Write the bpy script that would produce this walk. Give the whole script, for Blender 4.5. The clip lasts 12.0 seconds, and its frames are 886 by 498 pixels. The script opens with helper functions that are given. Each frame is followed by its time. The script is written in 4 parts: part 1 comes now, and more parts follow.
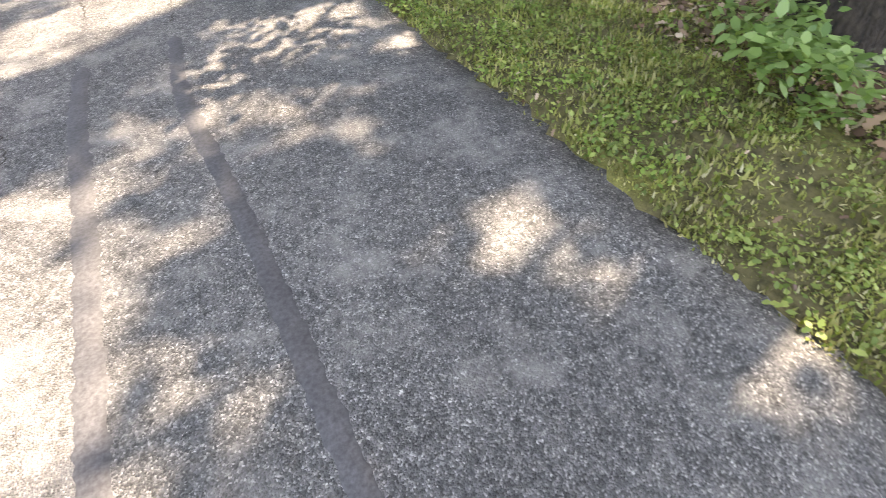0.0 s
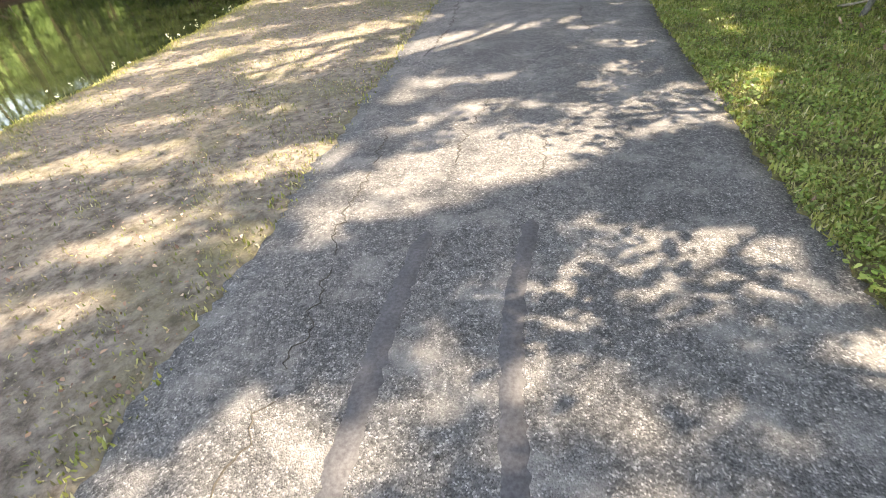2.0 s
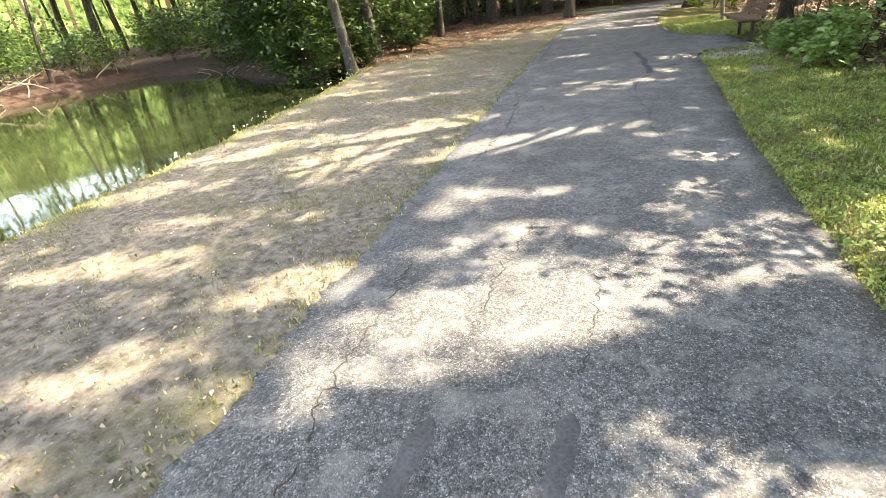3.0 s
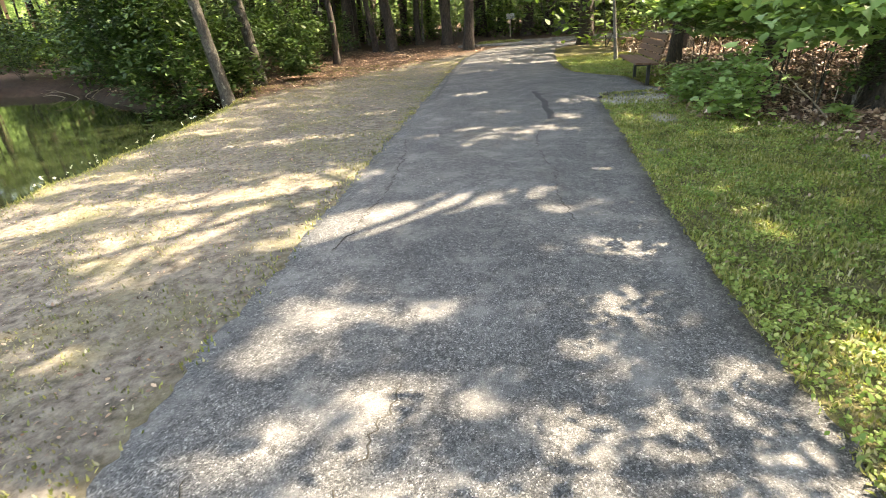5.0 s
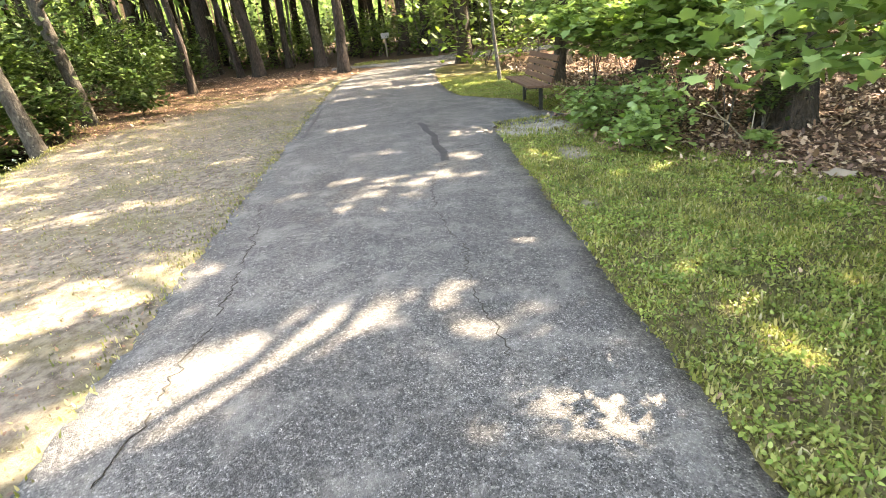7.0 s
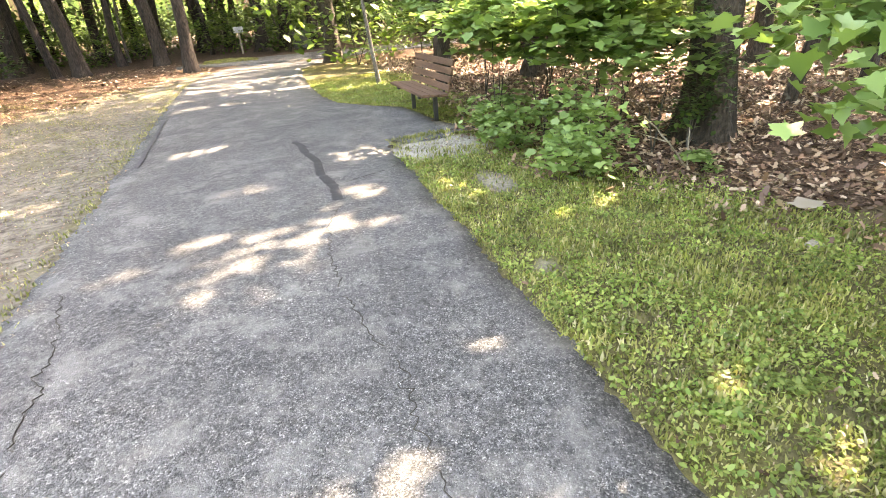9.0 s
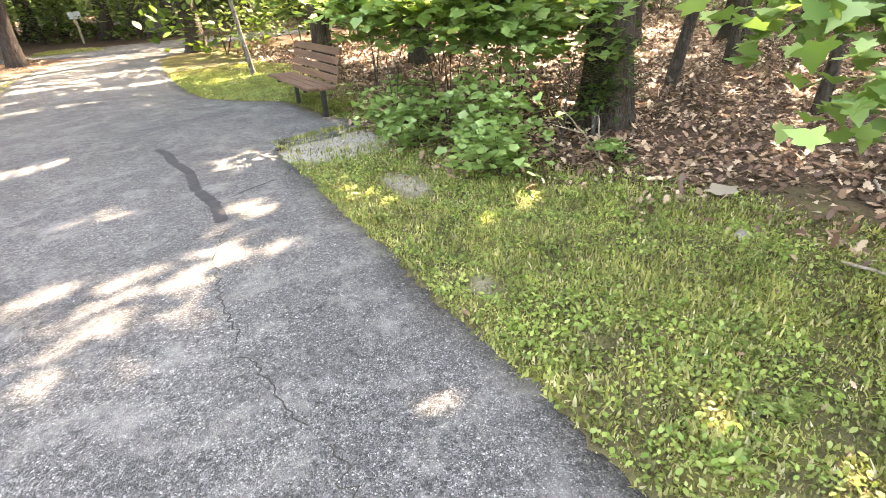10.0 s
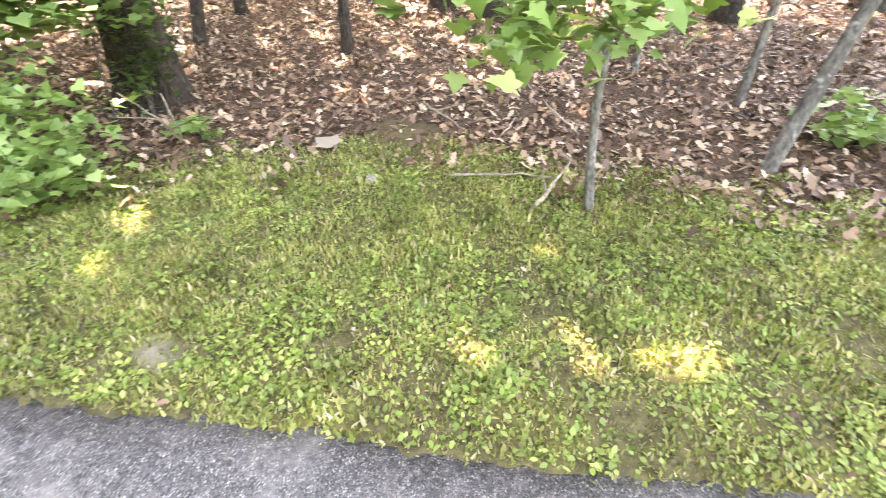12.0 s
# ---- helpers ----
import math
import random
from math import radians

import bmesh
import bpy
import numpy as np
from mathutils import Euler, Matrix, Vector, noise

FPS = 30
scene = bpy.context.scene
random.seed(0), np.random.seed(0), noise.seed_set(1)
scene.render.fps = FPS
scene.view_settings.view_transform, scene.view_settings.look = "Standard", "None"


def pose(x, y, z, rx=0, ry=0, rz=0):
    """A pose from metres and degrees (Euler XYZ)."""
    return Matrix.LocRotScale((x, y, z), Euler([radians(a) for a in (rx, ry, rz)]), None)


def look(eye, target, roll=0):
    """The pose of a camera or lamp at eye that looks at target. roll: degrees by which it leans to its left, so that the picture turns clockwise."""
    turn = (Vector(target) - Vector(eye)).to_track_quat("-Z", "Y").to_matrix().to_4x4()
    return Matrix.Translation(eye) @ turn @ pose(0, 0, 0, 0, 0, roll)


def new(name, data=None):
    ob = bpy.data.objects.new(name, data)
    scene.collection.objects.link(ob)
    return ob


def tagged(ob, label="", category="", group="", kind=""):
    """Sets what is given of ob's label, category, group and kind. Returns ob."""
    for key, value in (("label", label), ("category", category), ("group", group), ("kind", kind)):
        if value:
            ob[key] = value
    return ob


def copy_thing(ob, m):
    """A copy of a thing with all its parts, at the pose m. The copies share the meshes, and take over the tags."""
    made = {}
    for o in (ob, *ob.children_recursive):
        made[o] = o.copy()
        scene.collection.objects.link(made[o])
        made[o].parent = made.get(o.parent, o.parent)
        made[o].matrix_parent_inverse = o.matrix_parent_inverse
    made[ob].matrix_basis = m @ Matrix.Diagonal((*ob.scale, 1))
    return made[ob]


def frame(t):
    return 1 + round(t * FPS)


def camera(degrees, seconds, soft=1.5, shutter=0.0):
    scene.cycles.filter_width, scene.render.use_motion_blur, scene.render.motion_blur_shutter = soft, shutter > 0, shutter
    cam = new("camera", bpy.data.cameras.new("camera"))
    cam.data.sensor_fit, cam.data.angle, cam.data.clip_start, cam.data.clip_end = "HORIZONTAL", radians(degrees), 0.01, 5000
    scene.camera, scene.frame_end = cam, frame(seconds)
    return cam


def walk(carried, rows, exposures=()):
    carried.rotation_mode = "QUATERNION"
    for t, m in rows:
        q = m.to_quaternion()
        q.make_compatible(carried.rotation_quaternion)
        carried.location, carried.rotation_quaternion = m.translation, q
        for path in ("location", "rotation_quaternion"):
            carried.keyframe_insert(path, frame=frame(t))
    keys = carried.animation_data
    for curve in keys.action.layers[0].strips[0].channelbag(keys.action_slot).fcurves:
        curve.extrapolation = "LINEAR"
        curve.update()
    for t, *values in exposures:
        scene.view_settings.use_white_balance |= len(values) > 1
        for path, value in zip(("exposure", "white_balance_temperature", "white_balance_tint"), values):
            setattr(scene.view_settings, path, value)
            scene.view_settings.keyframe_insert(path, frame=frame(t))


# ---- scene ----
cam = camera(82.5, 12.0, soft=0.7, shutter=0.12)
PATH = [
    (0, (0.339, -0.027, 1.43), (0.899, 1.185, -0.059), -3.9),
    (0.5, (0.304, 0.234, 1.444), (0.518, 1.579, -0.02), -6.0),
    (1, (0.294, 0.581, 1.48), (0.339, 2.043, 0.117), -8.4),
    (1.5, (0.346, 0.952, 1.496), (0.083, 2.524, 0.289), -7.8),
    (2, (0.285, 1.32, 1.493), (-0.099, 2.899, 0.327), -7.4),
    (2.1, (0.268, 1.379, 1.486), (-0.118, 2.975, 0.344), -6.6),
    (2.5, (0.283, 1.703, 1.489), (-0.233, 3.362, 0.498), -7.2),
    (2.7, (0.31, 1.867, 1.499), (-0.309, 3.529, 0.575), -7.3),
    (4.3, (0.447, 3.007, 1.546), (-0.17, 4.714, 0.706), -8.3),
    (4.5, (0.444, 3.162, 1.541), (-0.13, 4.887, 0.708), -7.4),
    (5, (0.372, 3.591, 1.54), (0.076, 5.379, 0.696), -4.4),
    (5.5, (0.405, 3.989, 1.529), (0.225, 5.798, 0.697), -4.5),
    (6, (0.395, 4.371, 1.56), (0.235, 6.19, 0.744), -4.5),
    (6.5, (0.357, 4.791, 1.556), (0.417, 6.612, 0.729), -4.4),
    (7, (0.394, 5.253, 1.567), (0.496, 7.074, 0.748), -5.3),
    (7.5, (0.389, 5.592, 1.552), (0.565, 7.41, 0.737), -3.7),
    (7.7, (0.381, 5.759, 1.563), (0.714, 7.548, 0.732), -3.0),
    (9.3, (0.36, 6.925, 1.613), (1.018, 8.592, 0.727), -3.3),
    (9.5, (0.365, 7.048, 1.597), (1.125, 8.662, 0.693), -2.8),
    (10, (0.439, 7.321, 1.593), (1.354, 8.833, 0.658), -3.3),
    (10.5, (0.443, 7.562, 1.582), (1.549, 8.901, 0.59), -3.3),
    (11, (0.343, 7.761, 1.604), (1.61, 8.919, 0.577), -4.3),
    (11.4, (0.436, 7.879, 1.602), (1.841, 8.846, 0.557), -3.0),
    (11.5, (0.46, 7.886, 1.598), (1.898, 8.791, 0.543), -3.3),
    (12, (0.541, 7.933, 1.583), (2.183, 8.14, 0.459), -1.1),
]
walk(cam, [(t, look(eye, target, roll)) for t, eye, target, roll in PATH],
     exposures=[(0, 3.75, 9400, 20), (1.0, 3.5, 9400, 18), (2.0, 3.5, 9250, 17), (2.5, 3.8, 9100, 15), (4.5, 3.5, 9000, 12), (5.5, 3.98, 9700, 14), (7.5, 4.38, 9900, 16), (9.5, 4.86, 10000, 20), (10.5, 4.94, 10000, 21), (12, 5.3, 9800, 27)])

# ---------------------------------------------------------------- light
SUN_AZ, SUN_EL = radians(24), radians(52)
TO_SUN = Vector((math.cos(SUN_EL) * math.cos(SUN_AZ), math.cos(SUN_EL) * math.sin(SUN_AZ), math.sin(SUN_EL)))
world = bpy.data.worlds.new("sky")
scene.world = world
world.use_nodes = True
sky = world.node_tree.nodes.new("ShaderNodeTexSky")
sky.sky_type, sky.sun_disc = "NISHITA", False
sky.sun_elevation, sky.sun_rotation = SUN_EL, radians(90) - SUN_AZ
sky.dust_density = 2.0
world.node_tree.nodes["Background"].inputs[1].default_value = 0.15
world.node_tree.links.new(sky.outputs[0], world.node_tree.nodes["Background"].inputs[0])
sun = new("sun", bpy.data.lights.new("sun", "SUN"))
sun.data.energy, sun.data.angle, sun.data.color = 2.75, radians(0.6), (1.0, 0.985, 0.955)
sun.matrix_world = look(TO_SUN * 60, (0, 0, 0))

# ---------------------------------------------------------------- materials


def material(name):
    m = bpy.data.materials.new(name)
    m.use_nodes = True
    return m, m.node_tree.nodes, m.node_tree.links, m.node_tree.nodes["Principled BSDF"]


def ramp(nodes, stops):
    r = nodes.new("ShaderNodeValToRGB")
    while len(r.color_ramp.elements) < len(stops):
        r.color_ramp.elements.new(0.5)
    for e, (p, c) in zip(r.color_ramp.elements, stops):
        e.position, e.color = p, (*c, 1)
    return r


def noise_node(nodes, links, coord, scale, detail=6, rough=0.6, stretch=None):
    n = nodes.new("ShaderNodeTexNoise")
    n.inputs["Scale"].default_value, n.inputs["Detail"].default_value, n.inputs["Roughness"].default_value = scale, detail, rough
    if stretch:
        mp = nodes.new("ShaderNodeMapping")
        mp.inputs["Scale"].default_value = stretch
        links.new(coord, mp.inputs["Vector"])
        coord = mp.outputs["Vector"]
    links.new(coord, n.inputs["Vector"])
    return n


def mix_rgb(nodes, links, fac, a, b, kind="MIX"):
    m = nodes.new("ShaderNodeMix")
    m.data_type, m.blend_type = "RGBA", kind
    for sock, v in ((m.inputs[0], fac), (m.inputs[6], a), (m.inputs[7], b)):
        if isinstance(v, (int, float)):
            sock.default_value = v
        elif isinstance(v, tuple):
            sock.default_value = (*v, 1)
        else:
            links.new(v, sock)
    return m.outputs[2]


def surface(name, lo, hi, coarse, fine, roughness=0.85, bump=0.3, bump_dist=0.01, stretch=None, metal=0.0, local=False, spots=None, grain=(0.55, 1.35)):
    """A two-scale mottled surface: lo to hi colour by coarse noise, fine grain over it."""
    m, n, l, p = material(name)
    geo = n.new("ShaderNodeTexCoord") if local else n.new("ShaderNodeNewGeometry")
    co = geo.outputs["Object"] if local else geo.outputs["Position"]
    a = noise_node(n, l, co, coarse, stretch=stretch)
    b = noise_node(n, l, co, fine, detail=3, stretch=stretch)
    r = ramp(n, [(0.3, lo), (0.7, hi)])
    l.new(a.outputs[0], r.inputs[0])
    g = ramp(n, [(0.3, (grain[0],) * 3), (0.7, (grain[1],) * 3)])
    l.new(b.outputs[0], g.inputs[0])
    col = mix_rgb(n, l, 1.0, r.outputs[0], g.outputs[0], "MULTIPLY")
    if spots:
        c = noise_node(n, l, co, spots[1], detail=2)
        k = ramp(n, [(spots[2], (0, 0, 0)), (spots[2] + 0.06, (1, 1, 1))])
        l.new(c.outputs[0], k.inputs[0])
        col = mix_rgb(n, l, k.outputs[0], col, spots[0])
    l.new(col, p.inputs["Base Color"])
    p.inputs["Roughness"].default_value, p.inputs["Metallic"].default_value = roughness, metal
    bp = n.new("ShaderNodeBump")
    bp.inputs["Strength"].default_value, bp.inputs["Distance"].default_value = bump, bump_dist
    l.new(b.outputs[0], bp.inputs["Height"])
    l.new(bp.outputs[0], p.inputs["Normal"])
    return m


def leaf_material(name, stops, through_light=0.35, roughness=0.45, gloss=0.4, patch=(0.8, 1.2, 0.9)):
    """Leaves and blades: colour differs from piece to piece; light shines through."""
    m, n, l, p = material(name)
    geo = n.new("ShaderNodeNewGeometry")
    r = ramp(n, stops)
    l.new(geo.outputs["Random Per Island"], r.inputs[0])
    nz = noise_node(n, l, geo.outputs["Position"], patch[2], detail=4)
    t = ramp(n, [(0.32, (patch[0], patch[0] * 1.05, patch[0])), (0.68, (patch[1], patch[1], patch[1] * 0.95))])
    l.new(nz.outputs[0], t.inputs[0])
    col = mix_rgb(n, l, 1.0, r.outputs[0], t.outputs[0], "MULTIPLY")
    l.new(col, p.inputs["Base Color"])
    p.inputs["Roughness"].default_value = roughness
    p.inputs["Specular IOR Level"].default_value = gloss
    if through_light:
        tr = n.new("ShaderNodeBsdfTranslucent")
        warm = mix_rgb(n, l, 1.0, col, (1.12, 1.12, 0.7), "MULTIPLY")
        l.new(warm, tr.inputs[0])
        mx = n.new("ShaderNodeMixShader")
        mx.inputs[0].default_value = through_light
        l.new(p.outputs[0], mx.inputs[1])
        l.new(tr.outputs[0], mx.inputs[2])
        l.new(mx.outputs[0], n["Material Output"].inputs[0])
    return m


def asphalt_material():
    m, n, l, p = material("weathered_asphalt")
    co = n.new("ShaderNodeNewGeometry").outputs["Position"]
    big = noise_node(n, l, co, 0.8, detail=5)
    mid = noise_node(n, l, co, 24, detail=5, rough=0.7)
    r = ramp(n, [(0.3, (0.07, 0.071, 0.071)), (0.7, (0.126, 0.126, 0.122))])
    l.new(big.outputs[0], r.inputs[0])
    v = n.new("ShaderNodeTexVoronoi")
    v.inputs["Scale"].default_value = 165
    l.new(co, v.inputs["Vector"])
    sep = n.new("ShaderNodeSeparateColor")
    l.new(v.outputs["Color"], sep.inputs[0])
    stone = ramp(n, [(0.0, (0.34, 0.34, 0.34)), (0.6, (0.9, 0.9, 0.9)), (0.86, (1.25, 1.24, 1.22)), (1.0, (2.5, 2.46, 2.4))])
    l.new(sep.outputs[0], stone.inputs[0])
    col = mix_rgb(n, l, 1.0, r.outputs[0], stone.outputs[0], "MULTIPLY")
    t = ramp(n, [(0.35, (0.66, 0.66, 0.66)), (0.65, (1.34, 1.34, 1.34))])
    l.new(mid.outputs[0], t.inputs[0])
    col = mix_rgb(n, l, 1.0, col, t.outputs[0], "MULTIPLY")
    # coarser pebbles of the mix, some pale, some dark
    v2 = n.new("ShaderNodeTexVoronoi")
    v2.inputs["Scale"].default_value = 62
    l.new(co, v2.inputs["Vector"])
    sep2 = n.new("ShaderNodeSeparateColor")
    l.new(v2.outputs["Color"], sep2.inputs[0])
    pebble = ramp(n, [(0.0, (0.55, 0.55, 0.56)), (0.3, (0.92, 0.92, 0.92)), (0.8, (1.0, 1.0, 1.0)), (0.93, (1.3, 1.29, 1.27)), (1.0, (1.75, 1.72, 1.68))])
    l.new(sep2.outputs[1], pebble.inputs[0])
    col = mix_rgb(n, l, 0.85, col, pebble.outputs[0], "MULTIPLY")
    # pale worn blotches where the binder has gone
    worn = noise_node(n, l, co, 2.6, detail=8, rough=0.7)
    k = ramp(n, [(0.5, (0, 0, 0)), (0.68, (0.65, 0.65, 0.65))])
    l.new(worn.outputs[0], k.inputs[0])
    col = mix_rgb(n, l, k.outputs[0], col, (0.21, 0.203, 0.19))
    l.new(col, p.inputs["Base Color"])
    p.inputs["Roughness"].default_value = 0.72
    p.inputs["Specular IOR Level"].default_value = 0.35
    bp = n.new("ShaderNodeBump")
    bp.inputs["Strength"].default_value, bp.inputs["Distance"].default_value = 0.9, 0.006
    l.new(v.outputs["Distance"], bp.inputs["Height"])
    bp.invert = True
    l.new(bp.outputs[0], p.inputs["Normal"])
    return m


def ground_material():
    """Soil under grass, dry lawn, leaf litter, pale gravel and red clay, told apart by vertex masks."""
    m, n, l, p = material("ground_soil")
    co = n.new("ShaderNodeNewGeometry").outputs["Position"]

    def mottle(scale, lo, hi, detail=8):
        a = noise_node(n, l, co, scale, detail=detail, rough=0.68)
        r = ramp(n, [(0.35, lo), (0.65, hi)])
        l.new(a.outputs[0], r.inputs[0])
        return r.outputs[0]

    def mask(name):
        a = n.new("ShaderNodeAttribute")
        a.attribute_name = name
        return a.outputs["Fac"]
    col = mottle(14, (0.045, 0.04, 0.018), (0.14, 0.122, 0.055))
    moss = noise_node(n, l, co, 1.3, detail=4)
    k = ramp(n, [(0.5, (0, 0, 0)), (0.66, (0.5, 0.5, 0.5))])
    l.new(moss.outputs[0], k.inputs[0])
    col = mix_rgb(n, l, k.outputs[0], col, mottle(38, (0.1, 0.105, 0.022), (0.27, 0.26, 0.065)))
    dry = mottle(12, (0.055, 0.047, 0.037), (0.205, 0.184, 0.152))
    thin = noise_node(n, l, co, 1.1, detail=7, rough=0.7)
    k = ramp(n, [(0.48, (0, 0, 0)), (0.66, (0.75, 0.75, 0.75))])
    l.new(thin.outputs[0], k.inputs[0])
    dry = mix_rgb(n, l, k.outputs[0], dry, mottle(45, (0.07, 0.068, 0.035), (0.15, 0.14, 0.075)))
    col = mix_rgb(n, l, mask("dry_lawn"), col, dry)
    col = mix_rgb(n, l, mask("litter"), col, mottle(40, (0.025, 0.015, 0.01), (0.13, 0.08, 0.052)))
    col = mix_rgb(n, l, mask("gravel"), col, mottle(60, (0.15, 0.136, 0.112), (0.42, 0.39, 0.335)))
    col = mix_rgb(n, l, mask("clay"), col, mottle(4, (0.022, 0.014, 0.01), (0.055, 0.034, 0.025)))
    l.new(col, p.inputs["Base Color"])
    p.inputs["Roughness"].default_value = 0.95
    p.inputs["Specular IOR Level"].default_value = 0.2
    b1, b2 = noise_node(n, l, co, 18, detail=8, rough=0.7), n.new("ShaderNodeBump")
    b2.inputs["Strength"].default_value, b2.inputs["Distance"].default_value = 0.8, 0.035
    l.new(b1.outputs[0], b2.inputs["Height"])
    l.new(b2.outputs[0], p.inputs["Normal"])
    return m


def water_material():
    m, n, l, p = material("pond_water")
    p.inputs["Base Color"].default_value = (0.018, 0.024, 0.01, 1)
    p.inputs["Roughness"].default_value = 0.04
    p.inputs["IOR"].default_value = 1.333
    p.inputs["Specular IOR Level"].default_value = 0.5
    co = n.new("ShaderNodeNewGeometry").outputs["Position"]
    a = noise_node(n, l, co, 3.0, detail=3)
    b = n.new("ShaderNodeBump")
    b.inputs["Strength"].default_value, b.inputs["Distance"].default_value = 0.05, 0.02
    l.new(a.outputs[0], b.inputs["Height"])
    l.new(b.outputs[0], p.inputs["Normal"])
    return m


def backdrop_material():
    """Self-lit woods beyond the last trunks: sunlit and shaded leaf masses painted in, with trunk streaks."""
    m, n, l, p = material("far_woods_glow")
    co = n.new("ShaderNodeNewGeometry").outputs["Position"]
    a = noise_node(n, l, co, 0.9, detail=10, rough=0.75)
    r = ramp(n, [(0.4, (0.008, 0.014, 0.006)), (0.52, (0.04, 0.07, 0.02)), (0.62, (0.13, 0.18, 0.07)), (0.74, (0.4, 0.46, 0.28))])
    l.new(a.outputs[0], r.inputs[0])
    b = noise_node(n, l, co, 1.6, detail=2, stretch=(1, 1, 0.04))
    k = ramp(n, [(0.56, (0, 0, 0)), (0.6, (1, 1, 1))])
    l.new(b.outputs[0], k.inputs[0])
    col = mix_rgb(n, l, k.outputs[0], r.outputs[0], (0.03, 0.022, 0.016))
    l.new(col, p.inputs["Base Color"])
    # the painted colour is also given off as glow, to brighten the distance
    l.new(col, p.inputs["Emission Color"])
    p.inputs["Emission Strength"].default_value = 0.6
    p.inputs["Roughness"].default_value = 1.0
    p.inputs["Specular IOR Level"].default_value = 0.0
    return m


M_ASPHALT = asphalt_material()
M_GROUND = ground_material()
M_WATER = water_material()
M_FAR_GLOW = backdrop_material()
M_TAR = surface("crack_sealant_tar", (0.016, 0.016, 0.017), (0.032, 0.032, 0.034), 6, 60, 0.8, 0.4, 0.003)
M_OLD_TAR = surface("old_sealant_tar", (0.034, 0.034, 0.036), (0.06, 0.06, 0.062), 6, 60, 0.72, 0.4, 0.003)
M_CRACK = surface("crack_dirt", (0.02, 0.018, 0.015), (0.05, 0.045, 0.035), 10, 80, 0.95)
M_OAK = surface("oak_bark", (0.017, 0.012, 0.008), (0.046, 0.034, 0.024), 3, 34, 0.95, 1.0, 0.06, stretch=(1, 1, 0.32), spots=((0.095, 0.09, 0.07), 9, 0.66), grain=(0.2, 1.9))
M_PINE = surface("pine_bark", (0.018, 0.013, 0.01), (0.048, 0.034, 0.026), 4, 22, 0.95, 1.0, 0.05, stretch=(1, 1, 0.3), grain=(0.25, 1.8))
M_GREY_BARK = surface("smooth_grey_bark", (0.06, 0.053, 0.042), (0.15, 0.138, 0.115), 7, 40, 0.9, 0.7, 0.015, stretch=(1, 1, 0.5), spots=((0.24, 0.24, 0.215), 9, 0.62), grain=(0.4, 1.6))
M_BANK_BARK = surface("bank_tree_bark", (0.022, 0.019, 0.014), (0.065, 0.057, 0.045), 5, 26, 0.9, 0.9, 0.03, stretch=(1, 1, 0.5), spots=((0.12, 0.115, 0.095), 8, 0.63), grain=(0.3, 1.7))
M_TWIG = surface("dead_wood", (0.15, 0.12, 0.085), (0.36, 0.3, 0.225), 8, 40, 0.9, 0.5, 0.005)
M_WOOD = surface("stained_bench_wood", (0.09, 0.047, 0.028), (0.165, 0.088, 0.053), 3, 45, 0.7, 0.35, 0.004, stretch=(6, 0.5, 6))
M_STEEL = surface("black_painted_steel", (0.012, 0.012, 0.013), (0.025, 0.025, 0.027), 8, 60, 0.5, 0.1, 0.002)
M_ROCK = surface("pale_rock", (0.16, 0.14, 0.115), (0.34, 0.305, 0.255), 9, 50, 0.9, 0.6, 0.01)
M_BIN = surface("grey_bin_plastic", (0.06, 0.06, 0.06), (0.1, 0.1, 0.1), 3, 30, 0.7, 0.2)
M_SIGN = surface("white_sign_face", (0.3, 0.3, 0.29), (0.42, 0.42, 0.4), 3, 30, 0.6, 0.1)
M_GRASS = leaf_material("grass_blades", [(0, (0.12, 0.15, 0.03)), (0.4, (0.225, 0.245, 0.07)), (0.7, (0.31, 0.305, 0.11)), (0.86, (0.36, 0.32, 0.14)), (1, (0.5, 0.45, 0.3))], 0.3, 0.55, 0.3, (0.38, 1.35, 2.6))
M_CLOVER = leaf_material("ground_leaves", [(0, (0.105, 0.155, 0.032)), (0.5, (0.2, 0.265, 0.065)), (1, (0.33, 0.38, 0.12))], 0.3, 0.5, 0.35, (0.5, 1.15, 3.1))
M_WEED = leaf_material("weed_leaves", [(0, (0.09, 0.16, 0.03)), (0.6, (0.18, 0.27, 0.06)), (1, (0.3, 0.37, 0.11))], 0.35, 0.5, 0.35, (0.7, 1.2, 2.0))
M_STRAW = leaf_material("dry_grass", [(0, (0.14, 0.13, 0.06)), (0.5, (0.24, 0.21, 0.13)), (0.8, (0.1, 0.13, 0.03)), (1, (0.36, 0.33, 0.25))], 0.15, 0.8, 0.2)
M_LITTER = leaf_material("fallen_leaves", [(0, (0.05, 0.024, 0.015)), (0.4, (0.15, 0.08, 0.052)), (0.72, (0.27, 0.165, 0.105)), (1, (0.5, 0.375, 0.28))], 0.0, 0.55, 0.4)
M_CANOPY = leaf_material("canopy_leaves", [(0, (0.035, 0.07, 0.015)), (0.6, (0.06, 0.11, 0.02)), (1, (0.1, 0.16, 0.035))], 0.3, 0.5, 0.4)
M_MAPLE = leaf_material("star_leaves", [(0, (0.1, 0.18, 0.05)), (0.6, (0.2, 0.31, 0.1)), (1, (0.32, 0.43, 0.18))], 0.42, 0.38, 0.5)
M_SHRUB = leaf_material("shrub_leaves", [(0, (0.018, 0.04, 0.011)), (0.6, (0.036, 0.075, 0.018)), (1, (0.085, 0.14, 0.035))], 0.25, 0.5, 0.3)
M_UNDER = leaf_material("undergrowth_leaves", [(0, (0.045, 0.085, 0.02)), (0.6, (0.09, 0.15, 0.035)), (1, (0.17, 0.24, 0.065))], 0.42, 0.5, 0.3)
